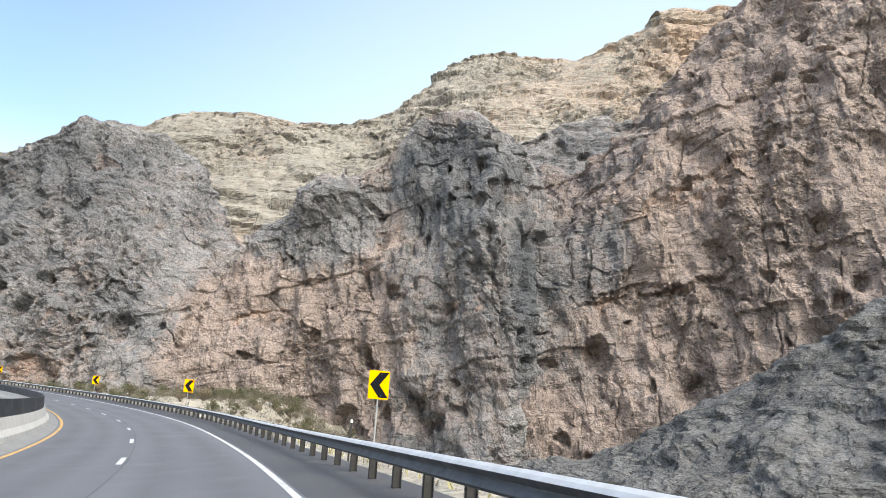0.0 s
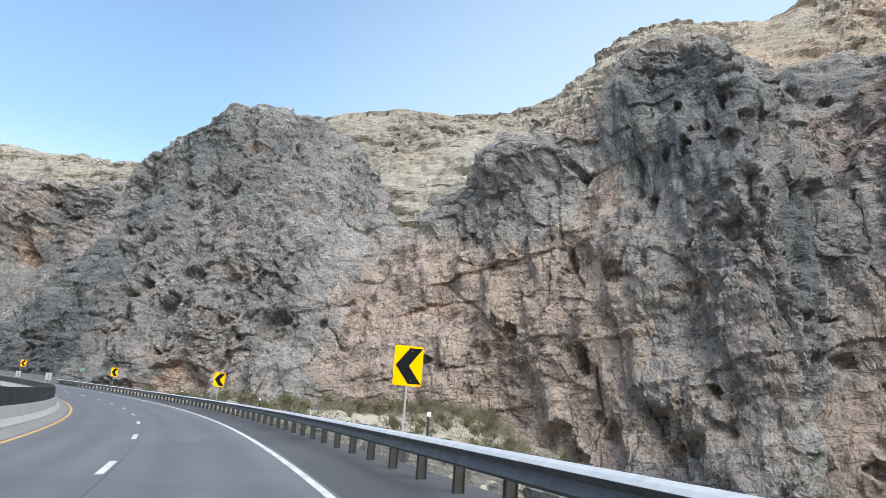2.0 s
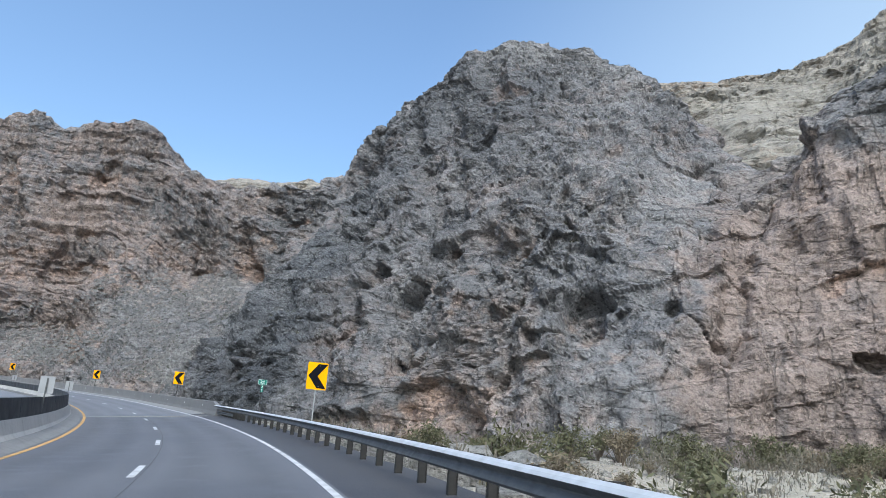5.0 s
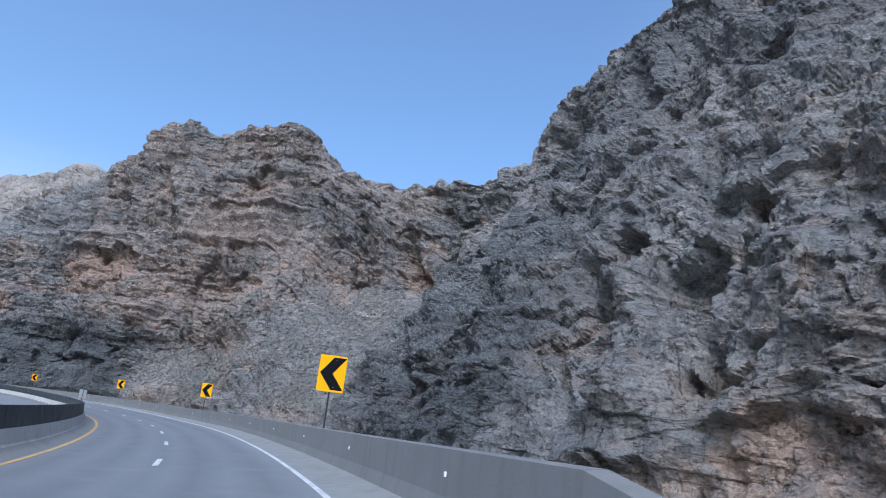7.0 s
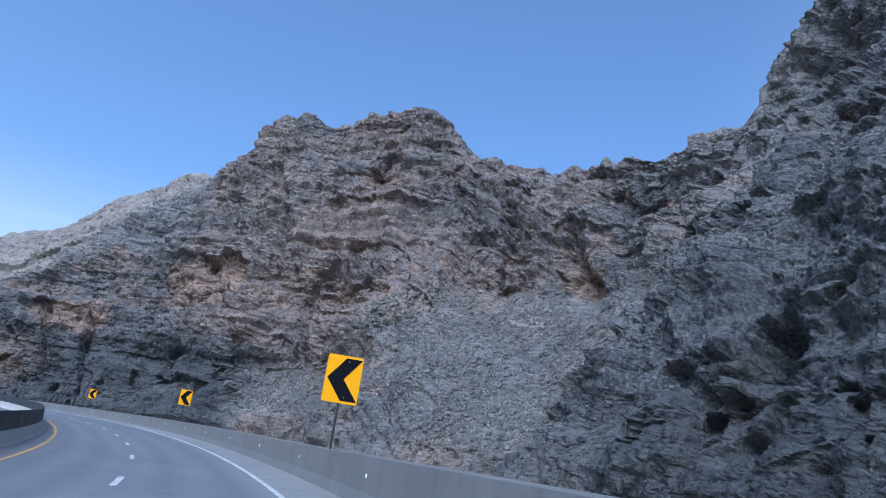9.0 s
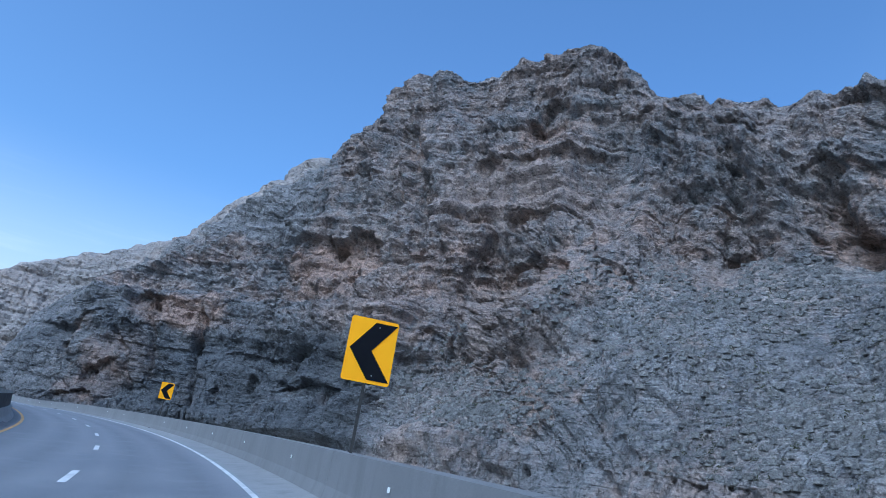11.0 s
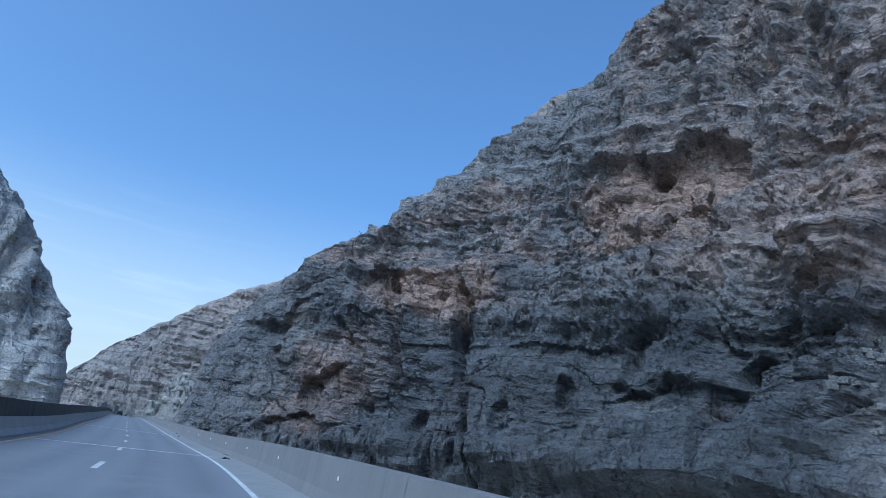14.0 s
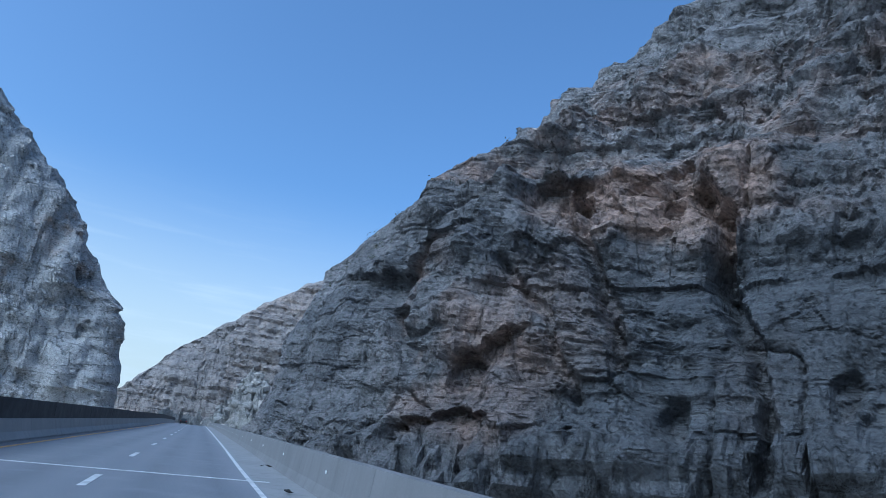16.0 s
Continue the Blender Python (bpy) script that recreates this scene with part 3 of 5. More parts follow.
def sheet_normals(V):
    du, dv = np.gradient(V, axis=0), np.gradient(V, axis=1)
    n = np.cross(dv, du)
    return n / np.maximum(np.linalg.norm(n, axis=2, keepdims=True), 1e-9)


# benches of the far walls: height, and metres that the rock stands out of its mean face
TIER_Z = [20, 24, 28, 30, 41, 43, 44.5, 58, 62, 64, 75, 77, 80, 95, 97, 103, 105, 110]
TIER_OUT = [0, -0.5, -0.8, 1.4, 2.8, 2.6, -1.2, 0, 0.5, -2.2, -2.6, 2.0, 1.4, 0.6, -2, -2.2, 1.6, 0]


def weather(V, seed, size=1.0, along=None, pocket=0.0, dip=(0.05, 0.02), rib=1.0, bed=1.0, tip=0.0, upright=0.0, bench=0.0, rough=0.0, tiers=0.0, calm=0.0, straight=0.0):
    """Beds, joints, blocks and hollows on a sheet of rock. Returns the points and the numbers for its colours."""
    shape = V.shape[:2]
    N = sheet_normals(V)
    # out of the rock: towards the side on which the sheet's foot lies
    if (N[..., :2] * (V[:, :1, :2] - V[:, -1:, :2])).sum() < 0:
        N = -N
    P, n = V.reshape(-1, 3), N.reshape(-1, 3)
    flat = n * (1, 1, 0.35)
    flat /= np.maximum(np.linalg.norm(flat, axis=1, keepdims=True), 1e-6)
    steep = 1 - smooth(0.45, 0.8, n[:, 2])
    warp = fbm(P, 45 * size, 3, seed)
    zz = P[:, 2] + dip[0] * P[:, 0] + dip[1] * P[:, 1] + tip + (1 - 0.65 * straight) * (3 * size * warp + 0.5 * fbm(P, 9 * size, 2, seed + 3))
    Z = np.column_stack([P[:, 0] * 0.02, P[:, 1] * 0.02, zz])
    beds = np.tanh(3.2 * fbm(Z, 7.5 * size, 3, seed + 5, 0.6))
    shelf = np.tanh(4.0 * fbm(Z + (0, 0, 40), 19 * size, 3, seed + 7, 0.45))
    thin = np.tanh(3.0 * fbm(Z, 2.1 * size, 2, seed + 6, 0.6))
    flutes = fbm(P, (9 * size, 9 * size, 40 * size), 4, seed + 9, 0.55, True)
    lumps = fbm(P, 26 * size, 5, seed + 11, 0.52)
    ribs = fbm(P, (26 * size, 26 * size, 110 * size), 3, seed + 13, 0.5, True)
    B = P + 1.2 * size * np.stack([fbm(P, 9 * size, 3, seed + k) for k in (21, 22, 23)], 1)
    lean = np.array([[1, 0.1, 0.2], [-0.1, 1, 0.12], [-0.3, -0.12, 1]])
    zb = zz + 1.0 * size * fbm(P, 20 * size, 2, seed + 29)
    C = np.column_stack([B[:, 0], B[:, 1], zb])
    D = np.column_stack([B[:, 0] + 0.25 * zz, B[:, 1], 0.4 * zb])
    r1 = masonry(C, 11 * size, 6.5 * size, seed + 33, 25) * (1 - upright) + masonry(D, 9 * size, 5.5 * size, seed + 34, 25) * upright
    r2 = masonry(C, 4.2 * size, 2.4 * size, seed + 35, 8) * (1 - upright) + masonry(D, 3.6 * size, 2.0 * size, seed + 36, 8) * upright
    r3 = masonry(C, 1.7 * size, 1.1 * size, seed + 37, 40)
    v2, t2, e2 = cells(B @ lean, (6.5 * size, 6.5 * size, 4.5 * size), seed + 41)
    v3, t3, e3 = cells(B, (2.0 * size, 2.0 * size, 1.2 * size), seed + 43)
    crags = fbm(P, 4.0 * size, 4, seed + 51, 0.55, True)
    firm = 0.5 + 0.5 * steep
    broken = rough + (1 - rough) * smooth(-0.12, 0.32, fbm(P, 26 * size, 3, seed + 55))
    broken = broken * (1 - calm)
    slabs = 1.6 * np.tanh(4 * fbm(np.column_stack([zz * 0.5 + P[:, 0], P[:, 1], 0.35 * zz]), 13 * size, 3, seed + 65, 0.55)) * (0.3 + 0.7 * upright)
    rift = fbm(P + 1.2 * size * np.stack([fbm(P, 7 * size, 2, seed + k) for k in (57, 58, 59)], 1), (15 * size, 15 * size, 140 * size), 1, seed + 56)
    cleft = np.exp(-np.abs(rift) / 0.018) * smooth(-0.1, 0.25, fbm(P, 33 * size, 2, seed + 60))
    lumps = lumps * (1 - 0.35 * calm)
    big = lumps * 2.6 + (ribs * 3.0 - 1.4) * rib + flutes * 0.8 * steep * (0.3 + 0.7 * rib) + (beds * 1.3 + thin * 0.4) * firm * bed + shelf * 3.2 * bench * (0.5 + 0.5 * steep) + slabs
    blocks = (r1 - 0.5) * (2.2 + 0.6 * upright) + (r2 - 0.5) * (0.5 + 1.2 * broken + 0.5 * bench) * (1 - 0.55 * upright) + (r3 - 0.5) * (0.1 + 0.6 * broken + 0.5 * bench) * (1 - 0.9 * upright) + (v2 - 0.5) * 1.1 * broken - 0.4 * np.exp(-e2 / 0.03) * broken
    out_ = (big + blocks * firm + crags * (0.6 + 0.4 * rough) * (0.6 + 0.8 * broken) - 1.7 * cleft * steep) * size + (t2 * 0.3 * (0.1 + 0.9 * broken) + t3 * 0.3 * broken) * firm
    zt = P[:, 2] + 2.0 * fbm(P, 34, 2, seed + 91) + 0.7 * fbm(P, 6, 2, seed + 92)
    step = np.interp(zt, TIER_Z, TIER_OUT)
    recess = np.clip(-step, 0, 3) * smooth(-0.25, 0.15, fbm(P, (22, 22, 60), 2, seed + 93))
    out_ += tiers * (np.maximum(step, 0) - 1.2 * recess)
    out_ *= 1 - 0.55 * (1 - steep) * smooth(0.3, 0.8, straight) * smooth(66, 54, P[:, 2])
    rust = 0.2 + 0.16 * tiers * recess * (zt > 50) + 0.3 * fbm(P, 30 * size, 3, seed + 61) + np.clip(-beds, 0, 1) * 0.1 + np.clip(-shelf, 0, 1) * 0.3 * bench * steep + np.clip(0.3 - r1, 0, 1) * 0.9 * steep + np.clip(0.2 - r2, 0, 1) * 0.9 * broken
    if np.any(pocket):
        pv, _, pe = cells(B, (5.0 * size, 5.0 * size, 5.5 * size), seed + 71)
        hole = smooth(0.06, 0.36, pe) * (pv > 1 - pocket * 2.0 * smooth(-0.05, 0.3, fbm(P, 38 * size, 2, seed + 73))) * steep
        out_ -= 3.6 * size * hole
        rust += 0.15 * hole
    if along is not None:
        cut, fresh = carve(along, P, seed + 95)
        out_ += cut
        rust = rust + fresh
    room = np.linalg.norm(np.cross(np.gradient(V, axis=0), np.gradient(V, axis=1)), axis=2).reshape(-1)
    out_ *= np.clip(room / (0.5 * np.median(room)), 0.12, 1.0)
    W = P + flat * out_[:, None]
    fade = np.ones(shape)
    fade[:, 0] = 0
    W = np.where(fade.reshape(-1, 1) > 0, W, P)
    scree = np.clip(n[:, 2] * 1.3 - 0.28, 0, 1) * (0.8 + 0.5 * lumps)
    return W.reshape(V.shape), {"rust": rust.reshape(shape), "scree": scree.reshape(shape), "broken": broken.reshape(shape)}, P, n


# Forms of the great wall: kind, size and depth in metres, then places (metres along the wall, height).
# ledge: an overhang with a recess below its line; shelf: rock standing out below its line; cleft: a joint or gully; cave: a hollow.
RIGHT_FORMS = [
    ("ledge", 7, 4.5, (106, 50), (111, 49), (119, 46), (134, 44)),
    ("ledge", 5, 3, (145, 44), (159, 41), (177, 38)),
    ("ledge", 6, 3, (88, 38), (109, 46), (138, 47), (157, 43)),
    ("ledge", 14, 3, (76, 105), (93, 89), (111, 80), (137, 72)),
    ("cave", 6, 5, (155, 25)),
    ("cave", 3, 4, (78, 62)),
    ("cave", 2, 3, (92, 85)),
    ("cave", 2, 3, (80, 39)),
    ("cleft", 2.5, 3.5, (183, 72), (184, 51), (188, 28), (192, 14)),
    ("cleft", 1.5, 2, (121, 25), (115, 40)),
    ("cave", 3, 3, (75, 15)),
]
PILLAR_FORMS = [
    ("cave", 2.2, 4, (224, 69)),
    ("cave", 2.5, 4, (211, 81)),
    ("cave", 1.8, 3, (234, 57)),
    ("cave", 1.8, 3, (226, 80)),
    ("cave", 2, 3, (204, 73)),
    ("cave", 1.6, 3, (231, 68)),
    ("cave", 1.5, 2.5, (219, 75)),
    ("cave", 3.2, 5, (269, 21)),
    ("cleft", 1.8, 5, (262, 18), (259, 8), (261, 2)),
    ("cave", 6, 5, (276, 1)),
    ("cleft", 2, 3, (239, 69), (239, 52), (243, 39)),
    ("cleft", 1.5, 2.5, (205, 57), (202, 44), (197, 32)),
    ("ledge", 4, 2, (204, 37), (219, 37), (231, 35)),
    ("shelf", 16, 2.5, (203, 86), (207, 97), (232, 97), (250, 94)),
]
BROWN_FORMS = [
    ("ledge", 3, 1.6, (301, 35), (313, 34), (321, 31)),
    ("ledge", 3, 0.9, (307, 39), (311, 35), (320, 32)),
    ("ledge", 3, 1.3, (285, 47), (293, 43), (305, 46)),
    ("cleft", 0.9, 0.9, (299, 23), (288, 26), (277, 23), (269, 19)),
    ("cleft", 0.8, 0.8, (323, 20), (309, 18), (296, 19)),
    ("cleft", 0.8, 0.8, (311, 39), (299, 33), (291, 27)),
    ("cleft", 1.5, 2, (279, 65), (277, 48), (270, 37)),
    ("cave", 2, 3, (289, 27)),
    ("cave", 2, 2.5, (296, 22)),
    ("cleft", 4, 3.9, (324, 56), (331, 45), (333, 32), (333, 21)),
    ("shelf", 12, 3, (280, 79), (292, 79), (297, 75)),
]
MASSIF_FORMS = [
    ("cave", 3.4, 6, (406, 38)),
    ("cave", 2.8, 4, (412, 34)),
    ("cave", 1.6, 4, (390, 42)),
    ("cave", 1.8, 4, (381, 29)),
    ("cave", 2, 3.5, (375, 27)),
    ("cave", 1.8, 3, (392, 20)),
    ("cave", 1.5, 3, (395, 18)),
    ("cave", 5, 5, (415, 77)),
    ("cave", 2.5, 3, (406, 67)),
    ("cleft", 4, 6, (389, 41), (390, 36), (394, 32), (396, 29), (400, 32)),
    ("cleft", 2.5, 4, (395, 30), (393, 22), (392, 17)),
    ("ledge", 9, 6, (375, 13), (378, 14), (382, 16), (386, 15), (392, 14)),
    ("ledge", 7, 6, (399, 10), (403, 10), (409, 8)),
    ("ledge", 6, 3.5, (423, 20), (430, 18), (438, 19), (445, 17)),
    ("cleft", 1.2, 2, (417, 25), (411, 18), (408, 12)),
    ("cleft", 1.2, 2, (407, 27), (404, 20)),
    ("ledge", 6, 4, (417, 59), (434, 63), (446, 65)),
]
MASSIF_WEST_FORMS = [
    ("cave", 4.5, 4, (355, 26)),
    ("ledge", 5, 3, (383, 75), (391, 71), (407, 77)),
    ("ledge", 5, 3, (349, 21), (357, 19), (365, 18)),
    ("cave", 1.5, 3, (354, 39)),
    ("cave", 1.5, 3, (369, 28)),
    ("cave", 1.5, 3, (372, 27)),
    ("cave", 1.2, 2.5, (342, 27)),
    ("ledge", 4, 3.5, (437, 24), (442, 24), (446, 23), (452, 23)),
    ("cave", 4, 5, (440, 24)),
    ("cave", 3, 4, (444, 20)),
    ("cave", 2, 3, (444, 16)),
    ("cleft", 1.6, 3.5, (436, 18), (438, 16), (439, 15)),
    ("cleft", 1.4, 3, (447, 21), (445, 15), (444, 11)),
    ("shelf", 10, 3, (379, 80), (386, 81), (394, 83)),
]
SADDLE_FORMS = [
    ("ledge", 5, 4, (525, 84), (535, 85), (545, 84), (553, 84)),
    ("ledge", 4, 3, (531, 99), (543, 97), (559, 99), (571, 95)),
    ("cave", 3.2, 5, (564, 65)),
    ("cleft", 3, 4, (587, 93), (583, 75), (576, 63)),
    ("cleft", 3, 5, (568, 81), (567, 72), (561, 63)),
    ("ledge", 5, 3, (557, 78), (568, 82), (575, 79)),
    ("ledge", 4, 3, (445, 44), (453, 44), (531, 70)),
]
PEAKS_FORMS = [
    ("cave", 6, 5, (634, 100)),
    ("cave", 2.5, 4, (640, 100)),
    ("ledge", 5, 4, (599, 90), (610, 93), (618, 95)),
    ("ledge", 5, 3, (620, 90), (629, 90), (648, 90), (663, 89)),
    ("ledge", 4, 2.5, (618, 73), (635, 75), (656, 75)),
    ("cave", 3, 3, (626, 50)),
    ("cave", 3, 3, (638, 73)),
    ("cleft", 5, 5, (685, 105), (672, 92), (667, 75)),
    ("ledge", 5, 3, (613, 59), (635, 64), (648, 59)),
    ("shelf", 9, 4, (594, 44), (619, 47), (648, 45), (667, 49)),
    ("cleft", 2, 3, (644, 70), (648, 61), (648, 56)),
    ("ledge", 4, 2.5, (574, 67), (579, 70), (587, 73)),
    ("cave", 2.5, 3.5, (631, 55)),
    ("cave", 2.5, 3.5, (640, 39)),
    ("cave", 2.5, 3.5, (622, 49)),
]
FACE_FORMS = [
    ("ledge", 11, 5.5, (680, 69), (688, 73), (696, 71), (703, 72), (714, 71)),
    ("cave", 2, 5, (695, 69)),
    ("shelf", 14, 4.5, (657, 51), (668, 51), (681, 51), (695, 51), (713, 52), (734, 54), (749, 51), (762, 46)),
    ("cave", 2.6, 5, (674, 28)),
    ("cave", 2, 4.5, (672, 33)),
    ("ledge", 5, 5, (674, 30), (680, 30), (686, 29), (691, 28)),
    ("shelf", 9, 3.5, (655, 32), (662, 29), (672, 26), (681, 25), (691, 24), (704, 23), (721, 22)),
    ("ledge", 4, 2.5, (658, 42), (664, 42), (670, 37)),
    ("cleft", 2, 3, (688, 37), (689, 29)),
    ("ledge", 4, 3, (686, 90), (696, 93), (708, 94)),
]
END_FORMS = [
    ("cleft", 2.2, 6, (733, 47), (729, 42), (729, 36), (725, 31), (721, 25), (721, 19)),
    ("ledge", 5, 4.5, (735, 49), (744, 50), (751, 48)),
    ("cave", 2, 2, (735, 44)),
    ("cave", 2.4, 2.5, (753, 26)),
    ("cave", 2, 3, (731, 23)),
    ("cave", 2.4, 2.5, (761, 19)),
    ("cave", 2, 3, (764, 32)),
    ("ledge", 4, 3.5, (745, 21), (755, 21), (765, 20)),
    ("ledge", 3.5, 3, (748, 30), (753, 28), (760, 29)),
    ("ledge", 4, 2.5, (757, 42), (765, 37), (778, 39)),
    ("cleft", 1.5, 3, (746, 47), (742, 37), (737, 27)),
    ("cave", 2.5, 3, (711, 25)),
    ("cave", 2, 2.5, (698, 29)),
    ("cleft", 1.2, 2, (752, 39), (745, 31), (741, 24)),
    ("shelf", 5, 3, (751, 64), (757, 61), (763, 56), (766, 53)),
]
ALL_FORMS = RIGHT_FORMS + PILLAR_FORMS + BROWN_FORMS + MASSIF_FORMS + MASSIF_WEST_FORMS + SADDLE_FORMS + PEAKS_FORMS + FACE_FORMS + END_FORMS


def carve(along, P, seed):
    """What the forms add to or take from the rock, and the fresh, rusty colour of their recesses."""
    a = along + 1.3 * fbm(P, 7, 3, seed)
    z = P[:, 2] + 1.1 * fbm(P, 6, 3, seed + 1)
    ragged = fbm(P, 3.2, 3, seed + 2)
    gaps = smooth(-0.4, 0.0, fbm(P, 8, 2, seed + 3))
    out_, rust = np.zeros(len(P), np.float32), np.zeros(len(P), np.float32)
    for kind, size, deep, *pts in ALL_FORMS:
        q = np.array(pts, float)
        reach = size * 1.6 + 4
        near = np.flatnonzero((a > q[:, 0].min() - reach) & (a < q[:, 0].max() + reach) & (z > q[:, 1].min() - reach - size) & (z < q[:, 1].max() + reach))
        aa, zz, rr, whole = a[near], z[near], ragged[near], gaps[near]
        if kind in ("ledge", "shelf"):
            line = np.interp(aa, q[:, 0], q[:, 1]) + 1.6 * rr
            ends = smooth(q[0, 0] - 3, q[0, 0] + 2, aa) * smooth(q[-1, 0] + 3, q[-1, 0] - 2, aa)
            down = (line - zz) / size
            if kind == "ledge":
                recess = ends * whole * smooth(-0.03, 0.07, down) * smooth(1.15, 0.1, down + 0.5 * rr)
                lip = ends * whole * smooth(-0.6, -0.05, down) * smooth(0.07, -0.03, down)
                out_[near] += deep * (0.2 * lip - 0.48 * recess * (1 + 0.8 * rr))
                rust[near] += 0.26 * recess
            else:
                out_[near] += deep * ends * smooth(-0.05, 0.06, down) * smooth(1.3, 0.35, down)
        else:
            if kind == "cleft":
                d = np.full(len(near), 1e9)
                for (x0, y0), (x1, y1) in zip(q[:-1], q[1:]):
                    t = np.clip(((aa - x0) * (x1 - x0) + (zz - y0) * (y1 - y0)) / max((x1 - x0) ** 2 + (y1 - y0) ** 2, 1e-6), 0, 1)
                    d = np.minimum(d, np.hypot(aa - x0 - t * (x1 - x0), zz - y0 - t * (y1 - y0)))
                cut = 0.75 * smooth(0.8, 0.15, d / size + 0.5 * rr)
            else:
                up = zz - q[0, 1]
                d = np.hypot(aa - q[0, 0], np.where(up > 0, up, 0.75 * up))
                cut = smooth(1.05, 0.55, d / size + 0.3 * rr)
                rust[near] += 0.12 * smooth(2.0, 0.8, d / size + 0.4 * rr)
            out_[near] -= deep * cut
            rust[near] += 0.1 * cut
    return out_, rust


# Mineral stains, and light and shade put into the colour, on the great wall: metres along, height, half width, half
# height, browner, darker, rustier
STAINS_AND_SHADE = [(166, 58, 24, 20, -0.25, 0.4, 0), (105, 52, 36, 26, 0.25, -0.2, 0.05), (228, 78, 34, 22, -0.4, 0.4, 0), (262, 22, 34, 26, 0.3, -0.25, 0), (308, 24, 34, 24, 0.35, -0.3, 0),
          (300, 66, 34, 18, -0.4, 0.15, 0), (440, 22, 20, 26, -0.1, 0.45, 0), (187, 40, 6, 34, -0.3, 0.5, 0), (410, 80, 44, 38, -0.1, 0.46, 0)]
# Mostly painted light and shade: negative darker values brighten a face, positive ones dim it
PEAK_STAINS_AND_SHADE = [(640, 80, 70, 48, 0.05, -0.3, 0), (750, 34, 36, 30, -0.05, -0.1, 0), (530, 84, 60, 30, 0, -0.15, 0.0), (684, 30, 62, 15, -0.15, 0.17, -0.1), (772, 28, 22, 22, -0.1, 0.4, -0.1), (735, 40, 56, 50, -0.12, 0.24, 0.05), (690, 55, 42, 58, -0.05, 0.26, 0.0), (50, 70, 90, 75, 0.1, -0.38, 0), (165, 4, 34, 10, 0.4, -0.1, 0)]
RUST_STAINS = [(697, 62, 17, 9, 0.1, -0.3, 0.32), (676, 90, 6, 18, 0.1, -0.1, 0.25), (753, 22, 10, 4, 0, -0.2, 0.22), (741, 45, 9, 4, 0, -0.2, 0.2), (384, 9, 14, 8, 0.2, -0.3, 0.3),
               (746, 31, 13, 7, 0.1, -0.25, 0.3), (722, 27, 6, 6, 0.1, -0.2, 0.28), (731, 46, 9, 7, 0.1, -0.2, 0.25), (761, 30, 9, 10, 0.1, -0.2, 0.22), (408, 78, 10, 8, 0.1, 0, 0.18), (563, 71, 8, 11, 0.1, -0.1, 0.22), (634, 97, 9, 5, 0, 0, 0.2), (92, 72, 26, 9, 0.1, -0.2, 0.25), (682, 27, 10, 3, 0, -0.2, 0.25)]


def stained_shaded(along, P):
    tone, coat_shade, rust = (np.zeros(len(P), np.float32) for _ in range(3))
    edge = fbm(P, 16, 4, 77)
    for a, z, wide, high, brown, dark, red in STAINS_AND_SHADE + PEAK_STAINS_AND_SHADE + RUST_STAINS:
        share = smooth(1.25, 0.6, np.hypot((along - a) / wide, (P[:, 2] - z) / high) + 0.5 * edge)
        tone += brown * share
        coat_shade += dark * share
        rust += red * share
    return tone, coat_shade, rust


names_in_order = [("cliff_right", RIGHT_WALL, "tall brown and grey limestone cliff with ledges and hollows", 0.72),
                  ("cliff_pillar", PILLAR, "dark grey limestone pillar pitted with holes", 0.42),
                  ("cliff_brown", BROWN_WALL, "steep pinkish-brown limestone wall with cracks", 0.66),
                  ("cliff_grey", GREY_MASSIF, "massive pale grey limestone mountain with small caves", 0.38),
                  ("cliff_saddle", SADDLE, "grey limestone ridge with a scree slope below", 0.42),
                  ("cliff_twin_peaks", TWIN_PEAKS, "layered grey limestone mountain with two peaks", 0.56),
                  ("cliff_end", END_WALL, "dark grey bedded limestone wall beside the road", 0.06)]
WALL = [s for _, group, _, _ in names_in_order for s in group]
CELL = 0.39
V0, stations, along_u = loft(WALL, CELL)
row = np.interp(np.arange(V0.shape[0]), stations, np.arange(len(WALL)))
ones = np.ones(V0.shape[1])
tilt0 = np.interp(row, [0, 11, 16, 20, 24, 31, 45], [-0.3, -0.3, -0.35, -0.45, -0.4, 0.0, 0.0])
level0 = np.outer(np.interp(row, [24, 28, 45], [0.0, 1.0, 1.0]), ones)
tip0 = (np.outer(tilt0, ones) * (V0[..., 0] + 78) - level0 * (0.05 * (V0[..., 0] + 300) + 0.02 * (V0[..., 1] - 250))).reshape(-1)
bed0 = np.outer(np.interp(row, [0, 11, 18, 25, 28, 45], [0.3, 0.2, 0.3, 0.55, 0.75, 0.7]), ones).reshape(-1)
upright0 = np.outer(np.interp(row, [0, 18, 24, 31, 36, 40, 45], [0.9, 1.0, 0.8, 0.4, 0.4, 0.45, 0.5]), ones).reshape(-1)
rough0 = np.outer(np.interp(row, [0, 18, 20, 28, 31, 45], [0.05, 0.1, 0.6, 0.6, 0.25, 0.25]), ones).reshape(-1)
tiers0 = np.outer(np.interp(row, [27, 29.5, 39, 41, 45], [0.0, 0.5, 0.5, 0.2, 0.2]), ones).reshape(-1)
pocket0 = np.outer(np.interp(row, [0, 11, 13, 18, 24, 30, 45], [0.03, 0.1, 0.03, 0.05, 0.05, 0.0, 0.0]), ones).reshape(-1)
rib0 = np.outer(np.interp(row, [0, 18, 24, 36, 39, 45], [1.0, 1.2, 1.4, 1.2, 1.6, 1.6]), ones).reshape(-1)
bench0 = np.outer(np.interp(row, [0, 24, 29, 31, 45], [0.0, 0.1, 0.4, 0.7, 0.6]), ones).reshape(-1)
